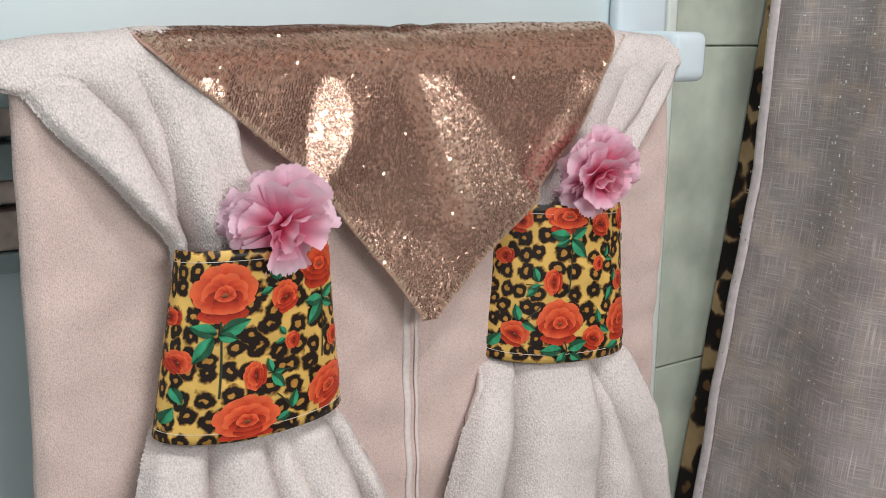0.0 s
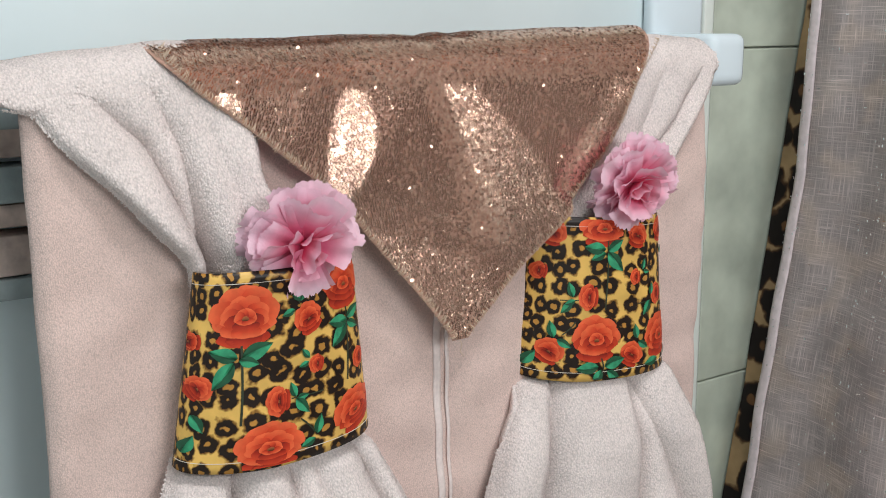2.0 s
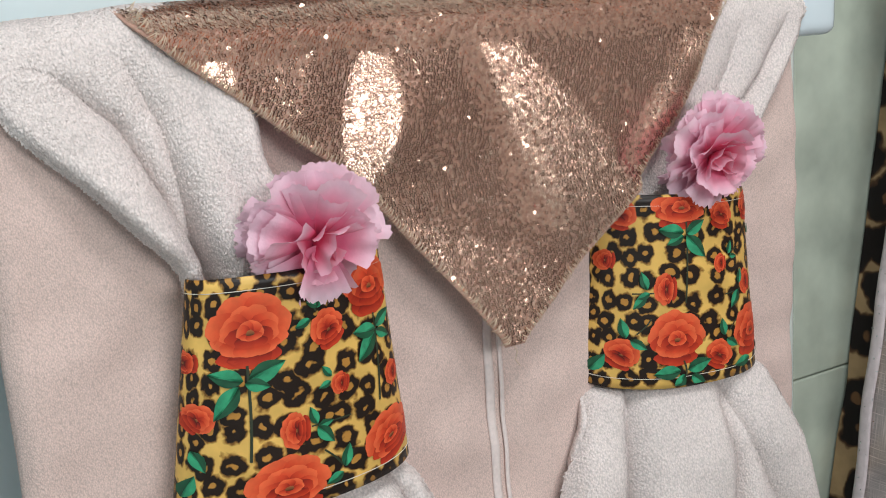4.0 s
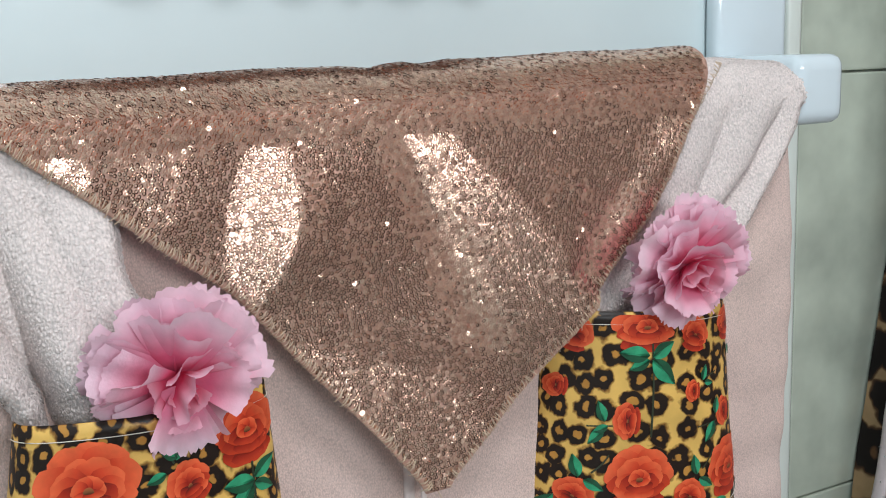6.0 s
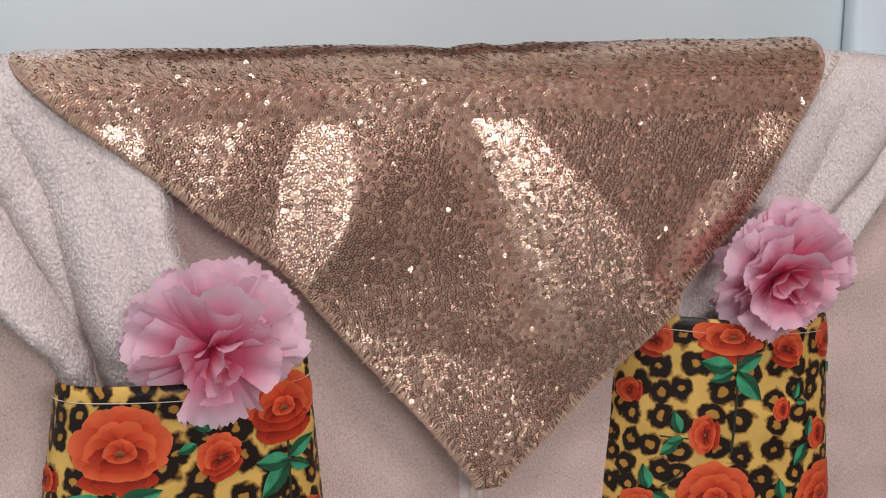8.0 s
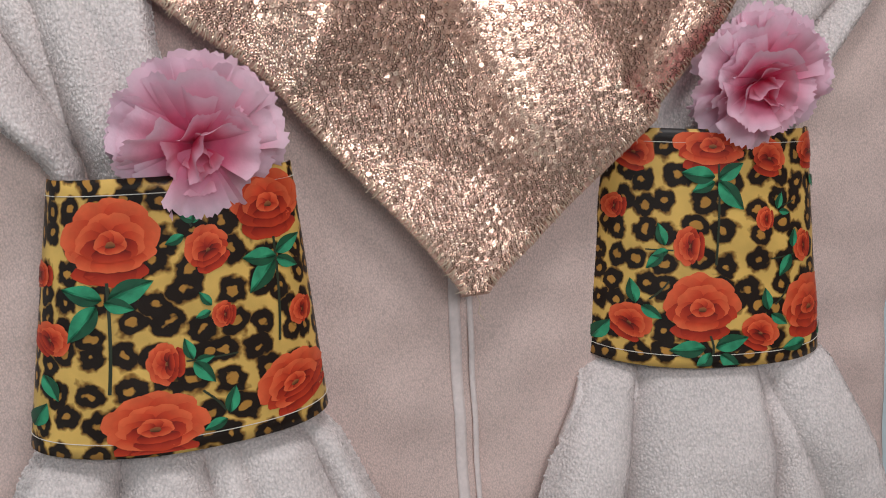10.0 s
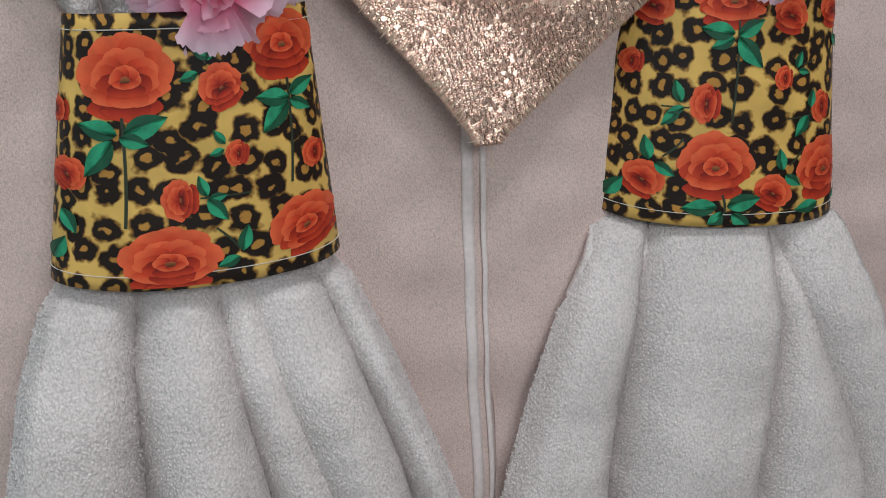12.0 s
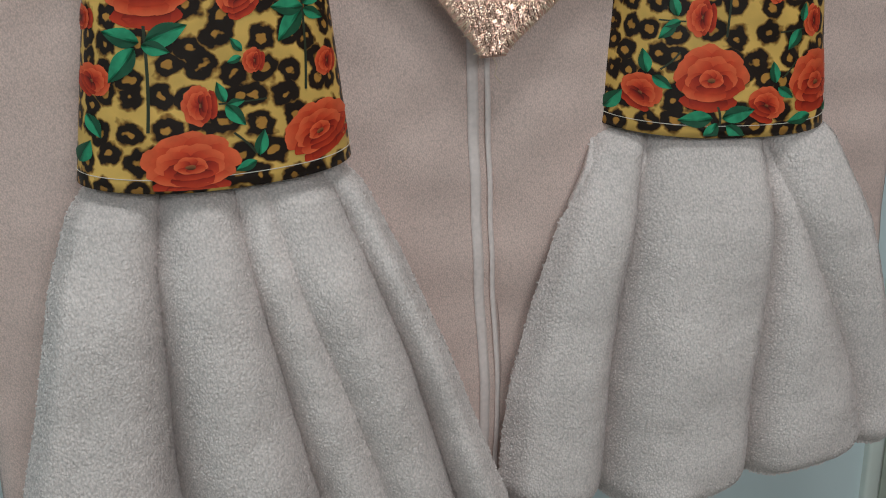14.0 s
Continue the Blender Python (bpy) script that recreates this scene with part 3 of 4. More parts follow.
# ---- printed cuffs ----
class Cuff:
    """A flattened sleeve: s runs across its front from -1 to 1, t from its lower edge to its upper edge."""

    def __init__(self, cx, yc, depth, z0, z1, half0, half1, turn, cx1, lean=0.0):
        self.lean = lean
        self.c0, self.c1, self.yc, self.depth, self.z0, self.z1, self.h0, self.h1, self.turn = cx, cx1, yc, depth, z0, z1, half0, half1, turn

    def at(self, s, t, lift=0.0):
        a = math.asin(max(-1, min(1, s)))
        return self.ring(a, t, lift)

    def ring(self, a, t, lift=0.0):
        half = self.h0 + (self.h1 - self.h0) * t
        cx = self.c0 + (self.c1 - self.c0) * t
        dx, dy = math.sin(a) * (half + lift), -math.cos(a) * (self.depth * (1.1 - 0.1 * t) + lift)
        dy += 0.0012 * math.sin(4.1 * a + 5 * t) * (1 - abs(math.sin(a)))
        ct, st = math.cos(self.turn), math.sin(self.turn)
        sag = -0.006 * math.cos(a) * (1 - t) if math.cos(a) > 0 else 0.016 * math.cos(a) * t
        return Vector((cx + dx * ct + dy * st, self.yc - dx * st + dy * ct, self.z0 + (self.z1 - self.z0) * t + sag + self.lean * math.sin(a)))


def fan_mesh(cuff, outline, lift, tone=None):
    """A printed patch that follows the cuff: points (s, t) round a middle, with a tone for each of them."""
    outline = [(max(-0.995, min(0.995, s)), max(0.012, min(0.988, t))) for s, t in outline]
    cs, ct = sum(p[0] for p in outline) / len(outline), sum(p[1] for p in outline) / len(outline)
    tone = tone or [0.5] * len(outline)
    verts, faces, tones = [cuff.at(cs, ct, lift)], [], [0.5]
    n = len(outline)
    for k in (0.5, 1.0):
        verts += [cuff.at(cs + (s - cs) * k, ct + (t - ct) * k, lift) for s, t in outline]
        tones += [0.5 + (v - 0.5) * k for v in tone]
    for i in range(n):
        j = (i + 1) % n
        faces += [(0, 1 + i, 1 + j), (1 + i, 1 + n + i, 1 + n + j, 1 + j)]
    return verts, faces, tones


class Print:
    """Gathers printed patches of one ink into one mesh."""

    def __init__(self):
        self.v, self.f, self.m, self.tone = [], [], [], []

    def add(self, vf, mat):
        k = len(self.v)
        self.v += [tuple(p) for p in vf[0]]
        self.f += [tuple(i + k for i in f) for f in vf[1]]
        self.m += [mat] * len(vf[1])
        self.tone += list(vf[2]) if len(vf) > 2 else [0.5] * len(vf[0])

    def mesh(self, name, mats):
        me = bpy.data.meshes.new(name)
        me.from_pydata(self.v, [], self.f)
        for m in mats:
            me.materials.append(m)
        me.polygons.foreach_set("material_index", self.m)
        me.polygons.foreach_set("use_smooth", [True] * len(self.f))
        lay = me.uv_layers.new(name="UVMap")
        lay.data.foreach_set("uv", [c for f in self.f for i in f for c in (0.5, self.tone[i])])
        return me


def rose(cuff, s, t, width, turn, rng, tall=0.75, small=False):
    """A printed rose seen from above its side: rings of petals, each deep red at its root and orange at its rim."""
    p = Print()
    hs = width / (cuff.h0 + cuff.h1)
    ht = width / 2 / (cuff.z1 - cuff.z0)
    turn = radians(turn)
    count = 0

    def lay(angle, away, radial, across, ink, drop=0.0):
        nonlocal count
        a = radians(angle)
        n = 20
        pts, tone = [], []
        ph = rng.uniform(0, 6.28)
        for i in range(n):
            w = 2 * math.pi * i / n
            r = 1 + 0.06 * math.sin(3 * w + ph) + 0.035 * math.sin(7 * w + 2 * ph)
            out, side = math.cos(w) * radial * r, math.sin(w) * across * r
            x = math.cos(a) * (away + out) - math.sin(a) * side
            y = (math.sin(a) * (away + out) + math.cos(a) * side) * tall
            y = y * (1.22 if y > 0 else 0.66) - drop * tall
            pts.append((s + (x * math.cos(turn) - y * math.sin(turn)) * hs * 2, t + (x * math.sin(turn) + y * math.cos(turn)) * ht * 2))
            tone.append(0.5 + 0.5 * math.cos(w))
        p.add(fan_mesh(cuff, pts, 0.0009 + 0.000028 * count, tone), ink)
        count += 1

    # dark under-petals, then the open rings from outside in
    for angle in (-62, -118, -90):
        lay(angle + rng.uniform(-6, 6), 0.25, 0.22, 0.25, 1, 0.20)
    for angle in (90, 128, 52, 165, 15):
        lay(angle + rng.uniform(-7, 7), 0.28, 0.21, 0.23, 2)
    for angle in (-160, -20, -128, -52, -90):
        lay(angle + rng.uniform(-7, 7), 0.25, 0.19, 0.21, 1 if rng.random() < 0.4 else 2, 0.05)
    for angle in (110, 70, 150, 30, -170, -10):
        lay(angle + rng.uniform(-9, 9), 0.17, 0.17, 0.17, 2)
    for angle in (-140, -40, -90):
        lay(angle + rng.uniform(-9, 9), 0.14, 0.15, 0.19, 1, 0.02)
    for k in range(0 if small else 6):
        lay(60 * k + rng.uniform(-12, 12), 0.075, 0.085, 0.10, 2)
    lay(90, 0.0, 0.045, 0.05, 0)
    return p.mesh("rose_print", ROSE_INKS)


def leaf(cuff, s, t, length, turn, rng, wide=0.50):
    p = Print()
    hs, ht = 2 / (cuff.h0 + cuff.h1), 1 / (cuff.z1 - cuff.z0)
    a = radians(turn)
    for ink, half, lift in ((0, 1.0, 0.0014), (1, 0.0, 0.00155)):
        pts = []
        n = 14
        for i in range(n + 1):
            q = i / n
            pts.append((q * length, math.sin(math.pi * q ** 0.8) * wide * length * 0.5))
        for i in range(n, -1, -1):
            q = i / n
            lowr = -math.sin(math.pi * q ** 0.8) * wide * length * 0.5 if half else math.sin(math.pi * q ** 0.8) * wide * length * 0.06
            pts.append((q * length, lowr))
        p.add(fan_mesh(cuff, [(s + (x * math.cos(a) - y * math.sin(a)) * hs, t + (x * math.sin(a) + y * math.cos(a)) * ht) for x, y in pts], lift), ink)
    return p.mesh("leaf_print", [LEAF, LEAF_DARK])


def cuff_thing(cuff, roses, leaves, stems, seed, label):
    rng = random.Random(seed)
    ob = thing("towel_cuff", label, "towel cuff", "printed cuffs round the hand towels")
    na, nt = 72, 26
    pts = np.zeros((nt, na + 1, 3))
    uv = np.zeros((nt, na + 1, 2))
    for i in range(nt):
        for j in range(na + 1):
            a = -math.pi + 2 * math.pi * j / na
            pts[i, j] = cuff.ring(a, i / (nt - 1))
            uv[i, j] = (a * 0.050 + seed, i / (nt - 1) * 0.118)
    thick(part("sleeve", shell("sleeve", pts, uv), BAND, ob), 0.0010)
    for t in (0.055, 0.945):
        tube("stitching", [cuff.ring(radians(d), t, 0.0009) for d in range(-88, 89, 4)], 0.00022, WHITE_THREAD, ob, "white seam thread", sides=5)
    for s, t, w, turn, tall in roses:
        part("rose_print", rose(cuff, s, t, w, turn, rng, tall, w < 0.025), None, ob, "printed orange-red rose")
    for s, t, ln, turn in leaves:
        part("leaf_print", leaf(cuff, s, t, ln, turn, rng), None, ob, "printed green leaf")
    for s0, t0, s1, t1, w in stems:
        p = Print()
        pts = []
        for i in range(13):
            q = i / 12
            pts.append((s0 + (s1 - s0) * q + 0.02 * math.sin(2.6 * q), t0 + (t1 - t0) * q))
        d = Vector(((s1 - s0) * (cuff.h0 + cuff.h1) / 2, (t1 - t0) * (cuff.z1 - cuff.z0)))
        d.normalize()
        nx, ny = -d.y * w / (cuff.h0 + cuff.h1) * 2, d.x * w / (cuff.z1 - cuff.z0)
        verts, faces = [], []
        for x, y in pts:
            verts += [cuff.at(x + nx, y + ny, 0.0012), cuff.at(x - nx, y - ny, 0.0012)]
        faces = [(2 * i, 2 * i + 1, 2 * i + 3, 2 * i + 2) for i in range(12)]
        p.add((verts, faces), 0)
        part("stem_print", p.mesh("stem_print", [STEM_INK]), None, ob)
    return ob


CUFF_L = Cuff(-0.1422, -0.118, 0.021, 0.959, 1.0745, 0.0660, 0.0515, 0.0, -0.1375)
CUFF_R = Cuff(0.1388, -0.0985, 0.024, 0.9525, 1.073, 0.0665, 0.0560, radians(12), 0.1400, -0.0035)
cuff_thing(CUFF_L,
           [(-0.50, 0.77, 0.044, 0, 0.75), (0.70, 0.86, 0.036, 0, 0.80), (0.20, 0.73, 0.021, 25, 0.85), (-0.13, 0.335, 0.019, 90, 0.75), (0.29, 0.49, 0.012, 80, 0.8),
            (-0.90, 0.43, 0.016, -60, 0.8), (-0.22, 0.10, 0.043, 0, 0.62), (0.74, 0.17, 0.034, 20, 0.7), (0.87, 0.44, 0.014, 80, 0.7), (-0.985, 0.66, 0.012, 90, 0.8)],
           [(-0.60, 0.56, 0.019, 235), (-0.56, 0.58, 0.017, 165), (-0.52, 0.58, 0.020, 20), (-0.55, 0.57, 0.013, -15), (0.70, 0.66, 0.018, 225), (0.72, 0.67, 0.016, 175),
            (0.72, 0.68, 0.014, 25), (0.72, 0.66, 0.011, -30), (0.05, 0.34, 0.010, 110), (0.05, 0.33, 0.013, -50), (0.06, 0.33, 0.008, 10), (0.20, 0.53, 0.008, 130), (0.19, 0.51, 0.007, 200),
            (0.27, 0.12, 0.012, 75), (0.25, 0.10, 0.010, 200), (-0.93, 0.30, 0.012, -60), (-0.97, 0.10, 0.012, 70), (0.12, 0.84, 0.008, 160), (0.10, 0.83, 0.007, 60), (0.03, 0.79, 0.009, 200)],
           [(-0.53, 0.64, -0.52, 0.24, 0.0007), (0.72, 0.74, 0.66, 0.35, 0.0006), (0.0, 0.335, 0.35, 0.34, 0.0004), (-0.05, 0.90, 0.08, 0.82, 0.0005), (0.10, 0.22, 0.24, 0.13, 0.0005)],
           3, "leopard print cuff with orange roses round a towel")
cuff_thing(CUFF_R,
           [(-0.13, 0.25, 0.041, 0, 0.78), (0.83, 0.22, 0.033, 0, 0.95), (-0.24, 0.52, 0.021, 88, 0.70), (0.42, 0.63, 0.013, 85, 0.75), (0.80, 0.50, 0.018, 88, 0.6),
            (-0.70, 0.18, 0.022, -30, 0.8), (0.36, 0.14, 0.022, -25, 0.8), (-0.08, 0.93, 0.043, 0, 0.60), (-0.74, 0.90, 0.022, -20, 0.8), (0.46, 0.88, 0.022, -15, 0.8), (-0.86, 0.67, 0.014, 85, 0.75), (0.93, 0.90, 0.020, 0, 0.9)],
           [(-0.05, 0.81, 0.018, 175), (-0.02, 0.80, 0.016, 30), (-0.02, 0.79, 0.020, -45), (-0.05, 0.79, 0.013, 205), (-0.45, 0.52, 0.012, 110), (-0.46, 0.49, 0.012, 225), (-0.42, 0.50, 0.009, 200),
            (0.53, 0.67, 0.009, 70), (0.55, 0.66, 0.007, -10), (0.66, 0.47, 0.013, 235), (0.68, 0.50, 0.010, 80), (-0.66, 0.27, 0.013, 105), (-0.62, 0.26, 0.012, -30), (0.44, 0.24, 0.012, 100), (0.46, 0.22, 0.011, -35),
            (-0.10, 0.09, 0.018, 185), (-0.02, 0.09, 0.018, 15), (-0.06, 0.07, 0.014, 240), (0.02, 0.06, 0.014, -40), (0.78, 0.08, 0.014, 190), (0.92, 0.08, 0.010, 20), (-0.95, 0.08, 0.014, 60), (0.92, 0.80, 0.009, -60)],
           [(-0.02, 0.86, -0.03, 0.44, 0.0006), (-0.38, 0.50, -0.62, 0.50, 0.0004), (0.70, 0.47, 0.45, 0.46, 0.0004), (-0.56, 0.29, -0.42, 0.37, 0.0005), (0.50, 0.26, 0.62, 0.34, 0.0005), (0.56, 0.68, 0.70, 0.70, 0.0004), (-0.06, 0.14, -0.05, 0.06, 0.0006)],
           8, "leopard print cuff with orange roses beside the end post")


# ---- sequin cloth ----
CLOTH_R = 0.0315
EDGE_L = [(1.000, -0.004), (1.030, -0.026), (1.081, -0.070), (1.114, -0.096), (1.130, -0.119), (1.156, -0.149), (1.181, -0.183), (1.205, -0.201)]
EDGE_R = [(1.000, 0.004), (1.041, 0.056), (1.082, 0.101), (1.121, 0.137), (1.143, 0.153), (1.173, 0.176), (1.205, 0.199)]


def cloth_front(x, z):
    """Depth of the sequin cloth's hanging face: facets between folds that start from a pinch at the bar."""
    w = float(step(BAR_Z, BAR_Z - 0.035, z))
    low = float(step(1.10, 1.13, z))
    base = float(step(1.01, 1.06, z))
    xl, xr = float(np.interp(z, [k[0] for k in EDGE_L], [k[1] for k in EDGE_L])), float(np.interp(z, [k[0] for k in EDGE_R], [k[1] for k in EDGE_R]))
    xv = -0.012 - (z - 1.19) * 0.44
    wide = 0.014 + 0.50 * (1.19 - z) * base
    xc = -0.079 - (1.15 - z) * 0.22
    knots = [(xl - 0.02, 0.0), (xc - 0.062, 0.001 * low), (xc - 0.040, 0.003 * low), (xc - 0.015, 0.002 * low), (xc + 0.016, 0.0085 * low + 0.003), (xv - 0.006, -0.004 * base),
             (xv + wide, (-0.004 + 0.20 * wide) * base), (xr - 0.030, 0.001), (xr - 0.012, 0.006 * low), (xr + 0.02, 0.0)]
    px = [k[0] for k in knots]
    for k in range(1, len(px)):
        px[k] = max(px[k], px[k - 1] + 1e-4)
    py = [k[1] for k in knots]
    out = sum(np.interp(x + d, px, py) for d in (-0.005, -0.0025, 0, 0.0025, 0.005)) / 5
    return BAR_Y - CLOTH_R - 0.002 * w - w * float(out) - 0.045 * max(0.0, BAR_Z - z)


def crest(x):
    """The rise and dip of the fold along the bar."""
    return -0.0012 + 0.020 * x - 0.0018 * np.exp(-((x + 0.006) / 0.010) ** 2) - 0.0018 * np.exp(-((x - 0.024) / 0.010) ** 2) + 0.0004 * np.sin(x * 70)


cloth = thing("sequin_cloth", "rose gold sequin cloth draped diagonally over the bar", "cloth")
zs, ys, front = drape(1.001, 1.10, CLOTH_R, 130)
u = np.linspace(0, 1, 150)
U, Z = np.meshgrid(u, zs)
near = np.arange(len(zs)) < np.argmax(zs)
lo = np.where(near, ease(zs, EDGE_L), -0.202)
hi = np.where(near, ease(zs, EDGE_R), 0.200)
X = lo[:, None] + (hi - lo)[:, None] * U
Y = np.array([[cloth_front(a, b) if f else y for a, b in zip(ra, rb)] for ra, rb, f, y in zip(X, Z, front, ys)])
Z = Z + crest(X) * step(BAR_Z, BAR_Z + CLOTH_R, Z)
thick(part("net_backing", shell("net_backing", np.stack([X, Y, Z], -1)), MESHCLOTH, cloth), 0.0008)


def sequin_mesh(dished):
    """A small disc with a hole: dished ones have a sloping ring between the middle and the brim, with its dark
    reflection painted on.
    """
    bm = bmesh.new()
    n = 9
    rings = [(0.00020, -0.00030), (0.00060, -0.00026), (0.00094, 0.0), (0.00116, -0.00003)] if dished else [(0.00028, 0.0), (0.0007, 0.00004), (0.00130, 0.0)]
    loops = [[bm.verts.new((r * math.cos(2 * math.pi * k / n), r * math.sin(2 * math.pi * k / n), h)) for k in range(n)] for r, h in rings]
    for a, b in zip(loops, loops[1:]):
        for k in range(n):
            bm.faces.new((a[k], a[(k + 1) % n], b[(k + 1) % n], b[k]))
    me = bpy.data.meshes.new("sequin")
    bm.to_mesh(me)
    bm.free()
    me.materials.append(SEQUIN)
    me.materials.append(SEQUIN_DARK_REFLECTION)
    # The sloping ring gets its dark reflection as a colour.
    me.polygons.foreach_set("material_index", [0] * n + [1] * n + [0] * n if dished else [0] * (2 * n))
    return me


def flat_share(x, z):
    """Share of plain flat sequins here, without the painted dark ring: along the bar and in the furrow below the pinch.
    """
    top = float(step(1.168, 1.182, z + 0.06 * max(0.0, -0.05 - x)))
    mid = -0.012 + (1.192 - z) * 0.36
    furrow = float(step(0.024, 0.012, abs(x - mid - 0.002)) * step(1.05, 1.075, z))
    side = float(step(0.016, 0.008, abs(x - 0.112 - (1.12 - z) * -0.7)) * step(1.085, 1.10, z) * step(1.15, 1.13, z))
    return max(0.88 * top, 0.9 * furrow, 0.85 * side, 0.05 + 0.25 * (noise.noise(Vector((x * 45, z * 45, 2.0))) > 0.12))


def brushed(x, z):
    """How many sequins are brushed upwards here, so that they catch the light."""
    a, b = (x + 0.080 + (1.143 - z) * 0.22) / 0.0140, (z - 1.141) / 0.036
    lit = 0.97 * float(step(1.25, 0.80, math.hypot(a, b)))
    a, b = (x + 0.160) / 0.009, (z - 1.166) / 0.013
    lit = max(lit, 0.75 * float(step(1.3, 0.7, math.hypot(a, b))))
    a, b = (x + 0.118) / 0.014, (z - 1.165) / 0.024
    lit = max(lit, 0.14 * float(step(1.3, 0.6, math.hypot(a, b))))
    l, r = -0.012 + (1.192 - z) * 0.40, 0.006 + (1.189 - z) * 1.05
    inside = float(step(l - 0.003, l + 0.004, x) * step(r + 0.004, r - 0.006, x) * step(1.196, 1.186, z) * step(1.060, 1.085, z))
    lit = max(lit, inside * (0.70 if z > 1.165 else 0.44))
    low = float(step(0.004, -0.006, z - (1.092 - 0.34 * (x + 0.08))) * step(0.035, 0.020, x - (1.04 - z) * 0.6))
    lit = max(lit, 0.58 * low)
    a, b = (x - 0.158) / 0.010, (z - 1.165) / 0.022
    lit = max(lit, 0.50 * float(step(1.3, 0.6, math.hypot(a, b))))
    return max(lit, 0.03 + 0.25 * float(step(1.15, 1.11, z)))


def sequin_poses():
    """Poses in staggered rows over the hanging face and the roll over the bar."""
    rng = random.Random(11)
    out = []
    row, s = 0, 0.0
    pitch = 0.00208
    length = (BAR_Z - 1.003) + math.pi * CLOTH_R * 0.75
    while s < length:
        z_flat = 1.003 + s
        if z_flat < BAR_Z:
            xl, xr = float(ease(z_flat, EDGE_L)) + 0.003, float(ease(z_flat, EDGE_R)) - 0.003
        else:
            zt = BAR_Z + CLOTH_R * math.sin(min(math.pi / 2, (z_flat - BAR_Z) / CLOTH_R))
            xl, xr = float(ease(zt, EDGE_L)) + 0.003, float(ease(zt, EDGE_R)) - 0.003
        x = xl + (row % 2) * pitch / 2
        while x < xr:
            px, ps = x + rng.uniform(-0.0006, 0.0006), s + rng.uniform(-0.0006, 0.0006)
            zf = 1.003 + ps
            if zf < BAR_Z:
                e = 0.0015
                y = float(cloth_front(px, zf))
                n = Vector((float(cloth_front(px + e, zf) - cloth_front(px - e, zf)) / (2 * e), -1, float(cloth_front(px, zf + e) - cloth_front(px, zf - e)) / (2 * e)))
                p = Vector((px, y, zf))
            else:
                a = (zf - BAR_Z) / CLOTH_R
                n = Vector((0, -math.cos(a), math.sin(a)))
                p = Vector((px, BAR_Y, BAR_Z)) + n * CLOTH_R + Vector((0, 0, float(crest(px)))) * float(step(0, CLOTH_R, CLOTH_R * math.sin(min(a, 1.57))))
            n.normalize()
            loose = 0.20 if rng.random() < 0.04 else 0.04
            lift = brushed(px, zf) * (0.65 + 0.7 * rng.random()) if zf < BAR_Z - 0.003 else 0.0
            if zf < BAR_Z:
                n.z = max(-0.04, min(0.04, 0.35 * n.z))
            elif 0.0 < n.z < 0.75:
                n.z = 0.0 if n.z < 0.45 else 0.80
            n.x = n.x * 0.5 + 0.02 - 0.38 * px - 0.17 * lift + 0.11 * (1 - min(1.0, 2 * lift)) * float(step(-0.05, -0.09, px))
            n.z += (-0.05 + 0.235 * lift) * max(0.0, -n.y)
            n = (n + Vector((rng.gauss(0, loose), rng.gauss(0, loose), rng.gauss(0, loose)))).normalized()
            flat = rng.random() < flat_share(px, zf)
            out.append((p + n * (0.0009 + rng.uniform(0, 0.0003) - (0.0003 if flat else 0.0)), n, rng.uniform(0, 6.28), flat))
            x += pitch
        row += 1
        s += pitch * 0.87
    return out


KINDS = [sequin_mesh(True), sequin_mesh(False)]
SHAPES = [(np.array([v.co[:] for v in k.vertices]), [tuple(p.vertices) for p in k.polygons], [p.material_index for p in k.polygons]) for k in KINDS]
vs, fs, inks = [], [], []
single = 0
for p, n, spin, flat in sequin_poses():
    m = Matrix.Translation(p) @ n.to_track_quat("Z", "Y").to_matrix().to_4x4() @ Matrix.Rotation(spin, 4, "Z")
    if single < 290 and abs(p.x) < 0.020 and 1.055 < p.z < 1.09:
        ob = part("sequin", KINDS[int(flat)], None, cloth)
        ob.matrix_basis = m
        single += 1
        continue
    co, polys, ink = SHAPES[int(flat)]
    k = len(vs)
    mm = np.array(m)
    vs += (co @ mm[:3, :3].T + mm[:3, 3]).tolist()
    fs += [tuple(i + k for i in f) for f in polys]
    inks += ink
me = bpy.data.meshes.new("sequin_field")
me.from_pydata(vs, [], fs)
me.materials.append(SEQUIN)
me.materials.append(SEQUIN_DARK_REFLECTION)
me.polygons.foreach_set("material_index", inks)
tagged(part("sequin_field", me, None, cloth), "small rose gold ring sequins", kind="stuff")



